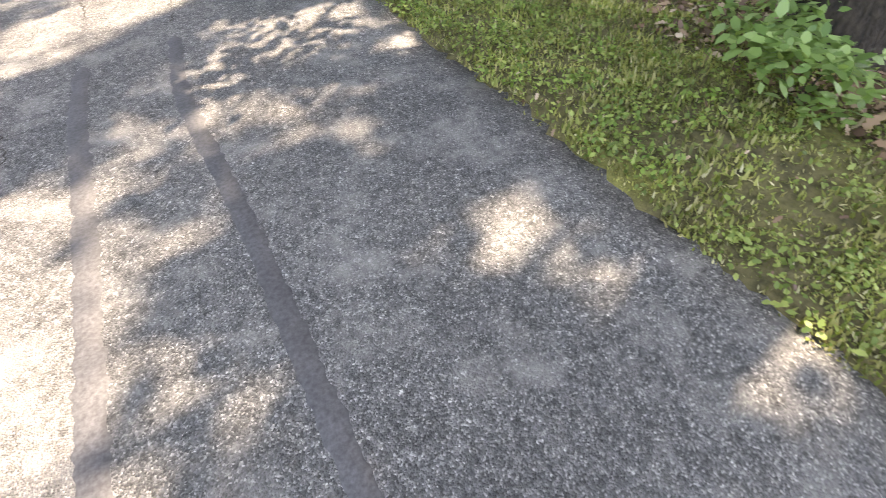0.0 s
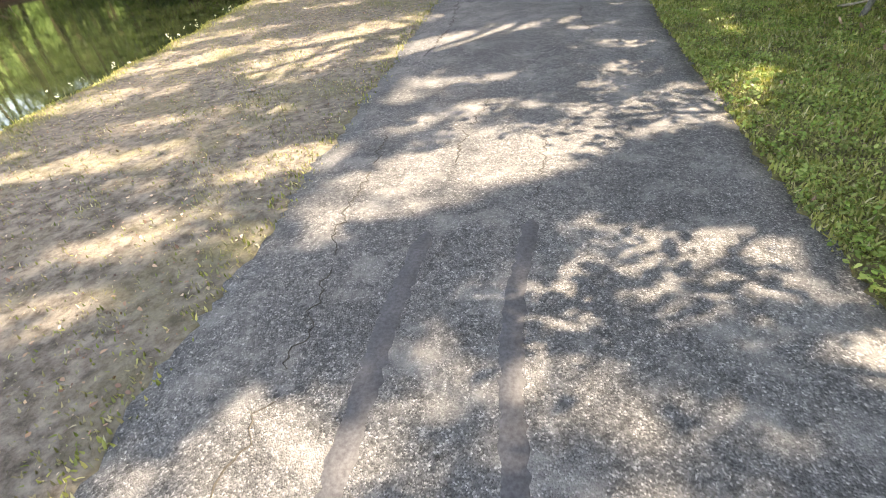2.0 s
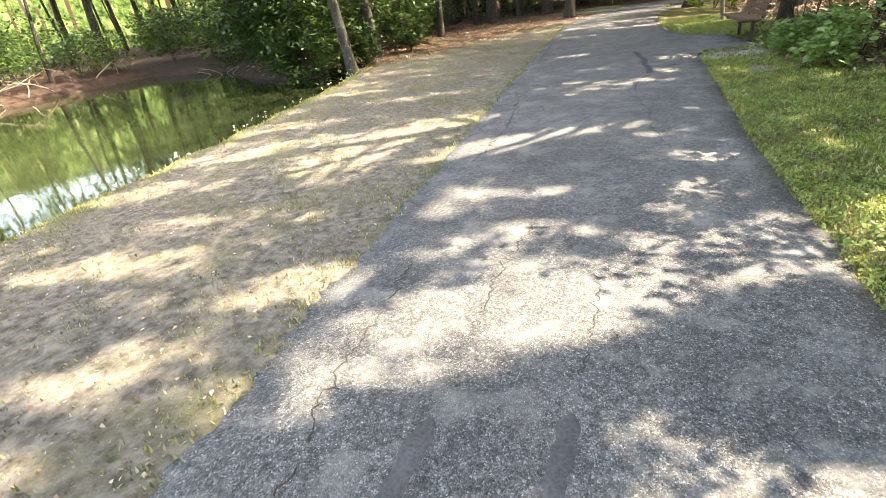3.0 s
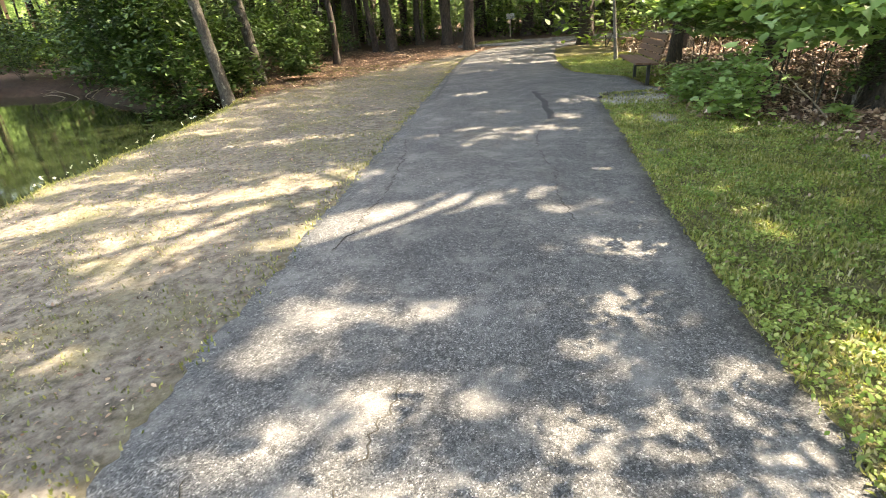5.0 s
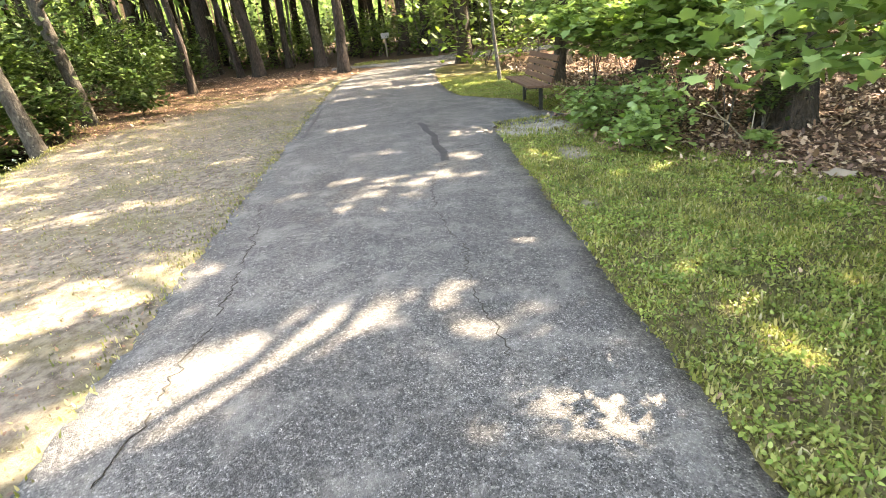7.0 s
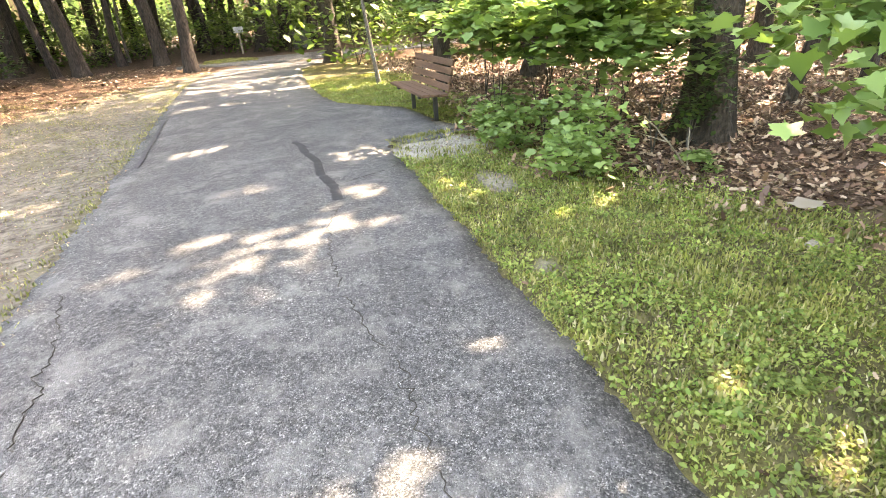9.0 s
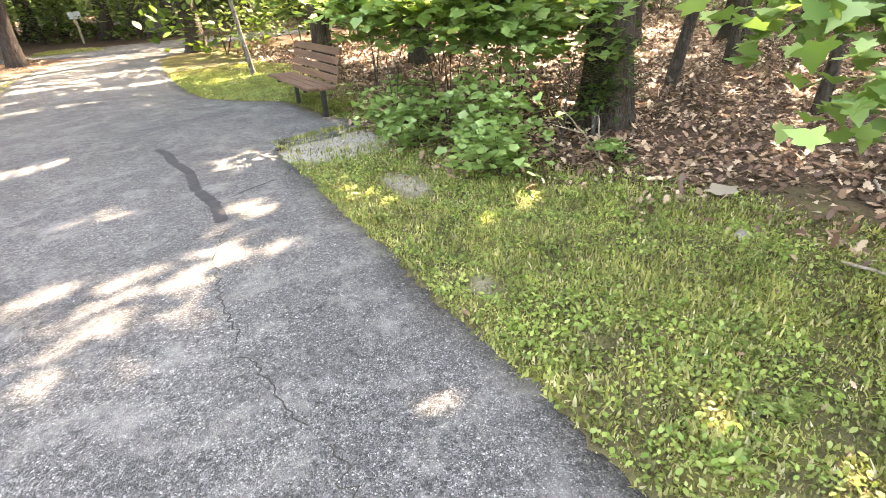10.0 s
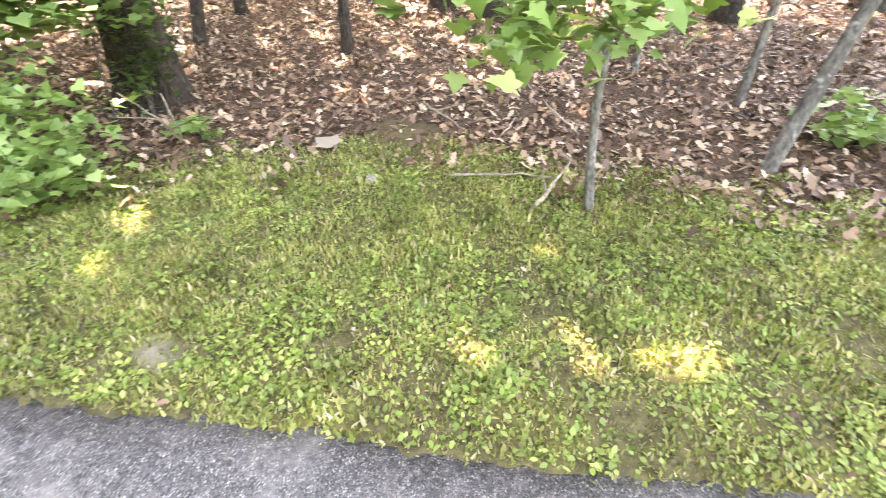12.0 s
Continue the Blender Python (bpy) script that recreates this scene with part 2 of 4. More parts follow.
M_PALE_LEAF = leaf_material("pale_dead_leaf", [(0, (0.22, 0.18, 0.14)), (1, (0.28, 0.235, 0.19))], 0.0, 0.7, 0.2)
M_FLOWER = leaf_material("white_flower_heads", [(0, (0.5, 0.5, 0.42)), (1, (0.75, 0.75, 0.68))], 0.1, 0.7, 0.2)

# ---------------------------------------------------------------- mesh helpers
rng = np.random.default_rng(7)


def raw_mesh(name, verts, faces, mat):
    """A mesh from an (n,3) array and an (m,k) array of equal-sized faces."""
    verts, faces = np.asarray(verts, "f4"), np.asarray(faces, "i4")
    me = bpy.data.meshes.new(name)
    k = faces.shape[1]
    me.vertices.add(len(verts))
    me.vertices.foreach_set("co", verts.ravel())
    me.loops.add(faces.size)
    me.loops.foreach_set("vertex_index", faces.ravel())
    me.polygons.add(len(faces))
    me.polygons.foreach_set("loop_start", np.arange(0, faces.size, k, dtype="i4"))
    me.update(calc_edges=True)
    me.validate()
    me.materials.append(mat)
    return me


def smooth(me):
    me.polygons.foreach_set("use_smooth", np.ones(len(me.polygons), dtype=bool))
    return me


def part(name, data, mat, parent, label=""):
    if isinstance(data, bmesh.types.BMesh):
        me = bpy.data.meshes.new(name)
        data.to_mesh(me)
        data.free()
        me.materials.append(mat)
    else:
        me = data
    ob = new(name, me)
    ob.parent = parent
    return tagged(ob, label)


def box(bm, x0, x1, y0, y1, z0, z1, bevel=0.006):
    made = bmesh.ops.create_cube(bm, size=1)["verts"]
    bmesh.ops.scale(bm, vec=(x1 - x0, y1 - y0, z1 - z0), verts=made)
    bmesh.ops.translate(bm, vec=((x0 + x1) / 2, (y0 + y1) / 2, (z0 + z1) / 2), verts=made)
    edges = list({e for v in made for e in v.link_edges})
    if bevel:
        bmesh.ops.bevel(bm, geom=edges, offset=bevel, segments=2, profile=0.6, affect="EDGES")


def tubes(runs, sides=8, rough=0.0):
    """One set of vertices and quads for tapered tubes; each run is (points, radii)."""
    vs, fs, base = [], [], 0
    for pts, rad in runs:
        pts, rad = np.asarray(pts, float), np.asarray(rad, float)
        d = np.gradient(pts, axis=0)
        d /= np.linalg.norm(d, axis=1)[:, None] + 1e-9
        ref = np.where(np.abs(d[:, 2:3]) > 0.9, [[1.0, 0, 0]], [[0, 0, 1.0]])
        u = np.cross(d, ref)
        u /= np.linalg.norm(u, axis=1)[:, None]
        w = np.cross(d, u)
        a = np.linspace(0, 2 * math.pi, sides, endpoint=False)
        ring = pts[:, None] + rad[:, None, None] * (np.cos(a)[None, :, None] * u[:, None] + np.sin(a)[None, :, None] * w[:, None])
        if rough and sides >= 12:
            ridge = 1 + 0.07 * rng.normal(size=sides) * (np.arange(sides) % 2 * 2 - 1)
            ring = pts[:, None] + (ring - pts[:, None]) * ridge[None, :, None]
        if rough:
            ring += (rng.random(ring.shape) - 0.5) * rough * rad[:, None, None]
        n = len(pts)
        i, j = np.meshgrid(np.arange(n - 1), np.arange(sides), indexing="ij")
        q = np.stack([i * sides + j, i * sides + (j + 1) % sides, (i + 1) * sides + (j + 1) % sides, (i + 1) * sides + j], -1).reshape(-1, 4) + base
        vs.append(ring.reshape(-1, 3))
        fs.append(q)
        base += n * sides
    return np.concatenate(vs), np.concatenate(fs)


def mirrored(half):
    """A leaf outline from its base and one side: the other side is its mirror image."""
    return np.array(half + [(-x, y) for x, y in half[-2:0:-1]])


STAR = mirrored([(0, 0), (0.24, -0.12), (0.5, -0.08), (0.48, 0.14), (0.7, 0.4), (0.44, 0.52), (0.26, 0.72), (0, 1.0)])
LOBED = mirrored([(0, 0), (0.18, -0.1), (0.44, -0.2), (0.46, 0.0), (0.42, 0.1), (0.64, 0.18), (0.8, 0.36), (0.6, 0.46), (0.4, 0.5), (0.36, 0.7), (0.2, 0.84), (0, 1.1)])
OAK_LEAF = mirrored([(0, 0), (0.1, 0.1), (0.27, 0.2), (0.15, 0.33), (0.33, 0.5), (0.17, 0.62), (0.25, 0.8), (0, 1.0)])
OVAL = np.array([(0, 0), (0.3, 0.35), (0.22, 0.75), (0, 1.0), (-0.22, 0.75), (-0.3, 0.35)])
KITE = np.array([(0, 0), (0.38, 0.5), (0, 1.0), (-0.38, 0.5)])
BLADE = np.array([(0.13, 0), (0.15, 0.5), (0, 1.0), (-0.15, 0.5), (-0.13, 0)])


def leaves(name, at, size, mat, shape=KITE, tilt=0.6, curl=0.15, upright=False):
    """Many leaves in one mesh, each an island: a bent outline at each place, turned at random."""
    n, k = len(at), len(shape)
    size = np.broadcast_to(size, (n,))
    yaw = rng.random(n) * 2 * math.pi
    lean = np.clip(rng.normal(0, tilt, n), -1.25, 1.25)
    side = rng.normal(0, tilt * 0.6, n)
    f = np.stack([np.cos(yaw), np.sin(yaw), np.zeros(n)], 1)
    r = np.stack([-np.sin(yaw), np.cos(yaw), np.zeros(n)], 1)
    up = np.array([[0, 0, 1.0]])
    if upright:
        ax = up * np.cos(lean)[:, None] + f * np.sin(lean)[:, None]
        nr = f * np.cos(lean)[:, None] - up * np.sin(lean)[:, None]
        wd = r
    else:
        ax = f * np.cos(lean)[:, None] - up * np.sin(lean)[:, None]
        nr = up * np.cos(lean)[:, None] + f * np.sin(lean)[:, None]
        wd = r * np.cos(side)[:, None] + nr * np.sin(side)[:, None]
        nr = nr * np.cos(side)[:, None] - r * np.sin(side)[:, None]
    bend = curl * (rng.random(n) - 0.3)
    s = size[:, None, None]
    fold = np.abs(shape[:, 0])[None, :, None] * (0.25 + 0.3 * rng.random(n))[:, None, None]
    v = at[:, None] + s * (shape[None, :, 0:1] * wd[:, None] + shape[None, :, 1:2] * ax[:, None]
                           - ((shape[:, 1] ** 2)[None, :, None] * bend[:, None, None] * 2 - fold * 0.5) * nr[:, None])
    return raw_mesh(name, v.reshape(-1, 3), np.arange(n * k).reshape(n, k), mat)


def blob_points(centre, radii, count, clumps, spread=0.28, flat=0.55):
    """Leaf places gathered in clumps inside an ellipsoid, with ragged gaps."""
    c = rng.normal(0, 1, (clumps, 3))
    c /= np.linalg.norm(c, axis=1)[:, None]
    c *= (rng.random((clumps, 1)) ** 0.45)
    k = rng.integers(0, clumps, count)
    p = c[k] + rng.normal(0, spread, (count, 3)) * np.array([1, 1, flat])
    return p * np.asarray(radii) + np.asarray(centre)


def smoothstep(a, b, v):
    v = np.clip((v - a) / (b - a), 0, 1)
    return v * v * (3 - 2 * v)


# ---------------------------------------------------------------- plan of the ground
def pond_edge(y):
    return np.interp(y, [-12, 0, 5, 9.5, 14.3, 16, 20, 24], [-5.2, -5.4, -5.7, -6.0, -6.7, -7.1, -8.2, -10.5])


def wavy(x, y, scale=1.0):
    return (np.sin(1.7 * x * scale + 0.9 * y * scale) + np.sin(2.9 * y * scale - 1.3 * x * scale + 1.1) + np.sin(5.3 * x * scale + 4.1 * y * scale)) / 3


def pond_depth(x, y):
    """Metres inside the pond's rim, negative on land."""
    w = 0.12 * wavy(x, y, 1.4)
    north = np.interp(x, [-24, -17, -13.5, -11, -8], [23.5, 22.6, 19.6, 17.8, 17.2])
    return np.minimum(np.minimum(pond_edge(y) - x, x + 24.5 - 0.1 * y), north - y) + w


WATER_Z = -0.42


def ground_z(x, y):
    lawn = np.clip(-1.3 - x, 0, 5) * -0.022
    woods = np.clip(x - 4.5, 0, 20) * 0.012
    far = np.clip(y - 24, 0, 30) * 0.006
    z = lawn + woods + far + 0.018 * wavy(x, y, 1.3) * smoothstep(0.1, 1.5, np.maximum(x - 1.7, -1.5 - x))
    d = pond_depth(x, y)
    bank_up = smoothstep(-17, -22, x) * smoothstep(0.2, -2.2, d) * 0.3
    return z + bank_up - smoothstep(-0.55, 0.9, d) * 0.85 - 0.012


def path_left(y):
    return np.interp(y, [-5, 0, 2, 5.5, 10, 15.6, 19, 23, 26, 28], [-1.2, -1.2, -1.24, -1.3, -1.4, -1.5, -1.56, -1.55, -1.2, -0.6])


def path_right(y):
    return np.interp(y, [-5, 0, 1.3, 3.5, 7.5, 10, 12.9, 13.2, 13.35, 13.6, 14.1, 15.9, 16.4, 17.2, 18.4, 20, 23, 25, 26.5, 28],
                     [1.72, 1.72, 1.69, 1.56, 1.57, 1.69, 1.8, 1.84, 3.2, 3.2, 2.95, 2.75, 2.3, 1.78, 1.62, 1.6, 1.66, 1.9, 2.6, 4.4])


def bed_edge(y):
    """Where the grass on the woods side gives way to fallen leaves."""
    return np.interp(y, [-4, 1, 3, 5.6, 6.9, 8.2, 9.3, 10.6, 11.3, 12.5, 16, 22, 30], [3.0, 3.1, 3.3, 3.45, 3.65, 4.2, 4.1, 3.6, 3.0, 3.3, 3.8, 4.2, 4.5])


def road_far(x):
    """Middle line of the cross path at the far end."""
    return 29.6 + 0.12 * x


# ---------------------------------------------------------------- ground, path, water
def build_ground():
    xs = np.unique(np.round(np.concatenate([np.array([-2000, -600, -200, -100, -60, -45, -35]), np.arange(-30, -8, 0.5), np.arange(-8, 6.6, 0.14),
                                            np.arange(6.6, 24, 0.5), np.array([30, 40, 60, 100, 200, 600, 2000])]), 3))
    ys = np.unique(np.round(np.concatenate([np.array([-2000, -600, -150, -60, -30, -16, -10]), np.arange(-6, 0, 0.4), np.arange(0, 18, 0.14),
                                            np.arange(18, 36, 0.35), np.array([40, 46, 55, 70, 100, 200, 600, 2000])]), 3))
    gx, gy = np.meshgrid(xs, ys, indexing="ij")
    gz = ground_z(gx, gy)
    under = (gx > path_left(gy) + 0.1) & (gx < path_right(gy) - 0.1) & (gy < 28) & (gy > -5)
    gz = np.where(under, -0.06, gz)
    ny = len(ys)
    i, j = np.meshgrid(np.arange(len(xs) - 1), np.arange(ny - 1), indexing="ij")
    q = np.stack([i * ny + j, (i + 1) * ny + j, (i + 1) * ny + j + 1, i * ny + j + 1], -1).reshape(-1, 4)
    me = smooth(raw_mesh("ground", np.stack([gx, gy, gz], -1).reshape(-1, 3), q, M_GROUND))
    x, y = gx.ravel(), gy.ravel()
    w = wavy(x, y, 2.1) * 0.3 + rng.normal(0, 0.06, x.size)
    d = pond_depth(x, y)
    litter = smoothstep(-0.25, 0.35, x - bed_edge(y) + w)
    litter *= 1 - 0.6 * smoothstep(1.1, 0.6, np.hypot((x - 4.35) / 0.65, (y - 8.75) / 0.5) + w * 0.5)
    litter = np.maximum(litter, smoothstep(24, 27, y + w * 3 - 0.25 * x))
    litter = np.maximum(litter, smoothstep(0, 1.5, (y - 17.5) * 0.5 - (x + 5.2) + w * 2) * (x < 0))
    litter = np.maximum(litter, (x < -14) * 1.0)
    dry = smoothstep(0.12, -0.04, x - path_left(y)) * (1 - 0.75 * smoothstep(-0.9, -0.15, d))
    gravel = smoothstep(1.05, 0.75, np.hypot((x - 2.5) / 0.85, (y - 12.75) / 0.6) + w * 0.8)
    gravel = np.maximum(gravel, smoothstep(1.0, 0.5, np.hypot((x - 2.41) / 0.2, (y - 11.2) / 0.42) + w) * 0.6)
    gravel = np.maximum(gravel, smoothstep(1.0, 0.5, np.hypot((x - 1.95) / 0.12, (y - 9.36) / 0.16) + w) * 0.5)
    gravel = np.maximum(gravel, smoothstep(1.0, 0.4, np.hypot((x - 2.2) / 0.5, (y - 16.9) / 0.5) + w) * 0.5)
    clay = smoothstep(-3.5, -0.3, d) * (x < -16) * smoothstep(0.9, 0.2, d)
    clay = np.maximum(clay, smoothstep(-1.5, -0.2, d) * (y > 16.6) * (x < -7))
    for key, val in (("litter", litter), ("dry_lawn", dry), ("gravel", gravel), ("clay", clay)):
        me.attributes.new(key, "FLOAT", "POINT").data.foreach_set("value", val.astype("f4"))
    tagged(new("ground", me), "trodden ground of grass, dry lawn and leaf litter", "ground", kind="structure")


def build_strip(name, rows, mat, top, label, category, skirt=0.07, cols=14):
    """A slab of paving between a left and a right edge, with ragged broken sides."""
    n = len(rows)
    vs = []
    for (lx, ly), (rx, ry) in rows:
        vs.append((lx, ly, top - skirt))
        for c in range(cols + 1):
            k = c / cols
            edge = min(k, 1 - k)
            vs.append((lx + (rx - lx) * k, ly + (ry - ly) * k, top - (0.012 if edge == 0 else 0) + 0.012 * min(1, edge * 5)))
        vs.append((rx, ry, top - skirt))
    m = cols + 3
    i, j = np.meshgrid(np.arange(n - 1), np.arange(m - 1), indexing="ij")
    q = np.stack([i * m + j, i * m + j + 1, (i + 1) * m + j + 1, (i + 1) * m + j], -1).reshape(-1, 4)
    return tagged(new(name, smooth(raw_mesh(name, np.array(vs), q, mat))), label, category, kind="structure")


def build_paths():
    rows, y = [], -4.0
    while y < 28:
        step = 0.05 if 12.8 < y < 17.5 or y < 12 else 0.12
        jl, jr = rng.normal(0, 0.016, 2)
        jl += 0.02 * math.sin(y * 4.1) + 0.015 * math.sin(y * 9.7)
        jr += 0.02 * math.sin(y * 3.7 + 1) + 0.015 * math.sin(y * 11.3)
        rows.append(((float(path_left(y)) + jl, y), (float(path_right(y)) + jr, y)))
        y += step
    build_strip("path", rows, M_ASPHALT, 0.0, "weathered grey asphalt footpath, cracked and patched", "path")
    rows = []
    for x in np.arange(-2.4, 26, 0.4):
        y = float(road_far(x))
        wide = 0.25 + 1.45 * float(smoothstep(-2.6, 1.0, x))
        rows.append(((x, y + wide), (x, y - wide)))
    build_strip("cross_path", rows, M_ASPHALT, 0.07, "grey asphalt cross path under the trees", "path", skirt=0.2, cols=6)


def ribbon(name, points, width, mat, z, label, category, jag=0.0):
    """A flat ragged band along a line: poured sealant or an open crack."""
    pts = np.asarray(points, float)
    seg = np.r_[0, np.cumsum(np.linalg.norm(np.diff(pts, axis=0), axis=1))]
    s = np.arange(0, seg[-1], 0.03)
    x, y = np.interp(s, seg, pts[:, 0]), np.interp(s, seg, pts[:, 1])
    x = x + np.cumsum(rng.normal(0, jag, len(s))) * 0.5 + rng.normal(0, jag, len(s))
    end = np.minimum(1, np.minimum(s, seg[-1] - s) / 0.08 + 0.25)
    w = width * (1 + rng.normal(0, 0.12, len(s))) * end / 2
    n = len(s)
    top = np.full(n, z)
    v = np.concatenate([np.stack([x - w, y, top - 0.004], 1), np.stack([x - w * 0.8, y, top], 1), np.stack([x + w * 0.8, y, top], 1), np.stack([x + w, y, top - 0.004], 1)])
    i = np.arange(n - 1)
    if jag > 0.005:
        i = i[np.sin(s[:-1] * 7.3) + np.sin(s[:-1] * 17.1 + 2) > -1.15]
    q = np.concatenate([np.stack([i + a * n, i + (a + 1) * n, i + 1 + (a + 1) * n, i + 1 + a * n], 1) for a in range(3)])
    return tagged(new(name, raw_mesh(name, v, q, mat)), label, category, kind="structure")


def build_path_details():
    seal = "dark smooth crack sealant poured on asphalt"
    zt = 0.0155
    ribbon("crack_sealant", [(-0.31, 3.47), (-0.36, 2.85), (-0.34, 1.97), (-0.34, 1.38), (-0.35, 0.4), (-0.36, -1)], 0.1, M_OLD_TAR, zt, seal, "sealant", 0.002)
    ribbon("crack_sealant", [(0.23, 3.6), (0.17, 3.0), (0.17, 2.6), (0.23, 1.95), (0.26, 1.27), (0.28, 0.5), (0.28, -1)], 0.09, M_OLD_TAR, zt, seal, "sealant", 0.002)
    ribbon("crack_sealant", [(0.68, 14.1), (0.75, 13.75), (0.76, 13.4), (0.85, 12.9), (0.83, 12.3), (0.89, 11.8), (0.87, 11.3)], 0.1, M_TAR, zt, seal, "sealant", 0.003)
    ribbon("crack_sealant", [(-1.36, 17.2), (-1.25, 13.8)], 0.065, M_OLD_TAR, zt - 0.001, seal, "sealant", 0.004)
    crack = "thin jagged open crack in asphalt"
    zc = 0.0145
    for line, w in (([(0.87, 11.2), (0.72, 10.6), (0.69, 10.1), (0.70, 9.5), (0.74, 9.0), (0.84, 8.7), (0.83, 8.2), (0.95, 7.3)], 0.018),
                    ([(1.0, 11.85), (1.2, 11.95), (1.45, 12.05), (1.75, 12.3)], 0.014),
                    ([(-1.18, 10.4), (-1.07, 9.4), (-0.98, 8.4), (-1.0, 7.7), (-1.05, 6.8)], 0.014),
                    ([(-0.17, 5.42), (-0.25, 4.86), (-0.27, 4.2)], 0.02),
                    ([(-0.9, 4.8), (-0.97, 3.5), (-0.86, 3.2), (-0.82, 2.5), (-0.85, 1.8)], 0.014),
                    ([(0.3, 4.6), (0.27, 4.2), (0.25, 3.8)], 0.016),
                    ([(1.85, 13.2), (2.3, 13.35), (2.8, 13.5), (3.2, 13.5)], 0.03)):
        ribbon("asphalt_crack", line, w * 0.42, M_CRACK, zc, crack, "crack", 0.013)


def build_water():
    v = [(-34, -14, WATER_Z), (-4, -14, WATER_Z), (-4, 26, WATER_Z), (-34, 26, WATER_Z)]
    tagged(new("pond_water", raw_mesh("pond_water", v, [[0, 1, 2, 3]], M_WATER)), "still dark green pond water mirroring the trees", "water", kind="structure")


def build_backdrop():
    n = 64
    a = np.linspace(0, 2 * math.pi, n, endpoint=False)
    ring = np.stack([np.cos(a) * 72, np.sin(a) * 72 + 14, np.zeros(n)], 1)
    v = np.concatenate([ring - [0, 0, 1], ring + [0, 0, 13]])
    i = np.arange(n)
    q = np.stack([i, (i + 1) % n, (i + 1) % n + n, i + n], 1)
    tagged(new("backdrop", smooth(raw_mesh("backdrop", v, q, M_FAR_GLOW))), "glowing backdrop painted as distant dense green woods", "woods", kind="structure")


build_ground()
build_paths()
build_path_details()
build_water()
build_backdrop()

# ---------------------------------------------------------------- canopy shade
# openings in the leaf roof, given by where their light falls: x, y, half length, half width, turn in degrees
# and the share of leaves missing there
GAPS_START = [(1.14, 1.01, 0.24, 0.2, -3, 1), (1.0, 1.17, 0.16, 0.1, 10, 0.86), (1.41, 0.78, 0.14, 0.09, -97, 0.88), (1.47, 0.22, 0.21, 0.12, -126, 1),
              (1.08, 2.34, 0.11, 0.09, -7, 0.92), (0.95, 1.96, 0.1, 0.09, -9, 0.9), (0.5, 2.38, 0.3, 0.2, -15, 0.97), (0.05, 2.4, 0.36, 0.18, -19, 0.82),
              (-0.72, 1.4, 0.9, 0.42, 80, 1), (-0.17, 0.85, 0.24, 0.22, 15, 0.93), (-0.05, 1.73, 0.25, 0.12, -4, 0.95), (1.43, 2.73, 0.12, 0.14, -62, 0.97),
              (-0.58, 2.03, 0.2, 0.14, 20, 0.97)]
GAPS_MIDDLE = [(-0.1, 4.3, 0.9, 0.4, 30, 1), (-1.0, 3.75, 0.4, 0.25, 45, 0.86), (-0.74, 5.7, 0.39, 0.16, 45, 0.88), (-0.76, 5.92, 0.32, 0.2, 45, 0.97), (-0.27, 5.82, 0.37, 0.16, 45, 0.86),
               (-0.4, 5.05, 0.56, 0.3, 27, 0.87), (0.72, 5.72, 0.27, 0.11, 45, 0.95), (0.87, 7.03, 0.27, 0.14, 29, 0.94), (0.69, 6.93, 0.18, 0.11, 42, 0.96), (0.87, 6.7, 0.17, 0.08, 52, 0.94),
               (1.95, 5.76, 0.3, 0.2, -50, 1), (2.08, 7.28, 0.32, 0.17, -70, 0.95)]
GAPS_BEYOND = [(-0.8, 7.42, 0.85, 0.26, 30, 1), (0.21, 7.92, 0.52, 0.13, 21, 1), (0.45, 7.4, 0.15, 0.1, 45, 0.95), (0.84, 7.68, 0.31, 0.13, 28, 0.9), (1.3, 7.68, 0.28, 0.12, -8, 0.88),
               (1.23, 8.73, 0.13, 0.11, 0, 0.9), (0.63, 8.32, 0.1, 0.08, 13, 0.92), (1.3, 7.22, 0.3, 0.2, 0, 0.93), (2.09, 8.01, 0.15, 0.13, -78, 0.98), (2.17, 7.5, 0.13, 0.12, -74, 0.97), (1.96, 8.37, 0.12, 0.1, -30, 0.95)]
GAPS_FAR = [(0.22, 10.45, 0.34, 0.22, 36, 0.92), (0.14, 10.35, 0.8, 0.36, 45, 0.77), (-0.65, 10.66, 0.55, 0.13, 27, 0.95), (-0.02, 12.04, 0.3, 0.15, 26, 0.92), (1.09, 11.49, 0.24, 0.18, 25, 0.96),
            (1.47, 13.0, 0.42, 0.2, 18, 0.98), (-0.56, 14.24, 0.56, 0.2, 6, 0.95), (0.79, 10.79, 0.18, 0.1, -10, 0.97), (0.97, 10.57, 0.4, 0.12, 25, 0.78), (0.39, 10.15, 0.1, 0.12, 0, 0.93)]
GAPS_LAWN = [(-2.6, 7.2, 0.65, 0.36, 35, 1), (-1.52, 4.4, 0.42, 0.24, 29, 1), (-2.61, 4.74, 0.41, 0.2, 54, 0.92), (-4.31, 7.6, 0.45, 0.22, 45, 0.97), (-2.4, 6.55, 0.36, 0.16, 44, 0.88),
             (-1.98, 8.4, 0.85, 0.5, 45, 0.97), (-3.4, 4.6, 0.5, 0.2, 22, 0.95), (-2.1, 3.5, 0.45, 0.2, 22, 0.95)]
# stretches where boughs of the unseen added tree break the light into leaf shapes: x, y, half sizes
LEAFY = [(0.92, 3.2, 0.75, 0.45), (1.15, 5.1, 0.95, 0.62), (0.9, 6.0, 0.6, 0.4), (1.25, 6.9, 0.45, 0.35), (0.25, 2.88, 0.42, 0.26)]


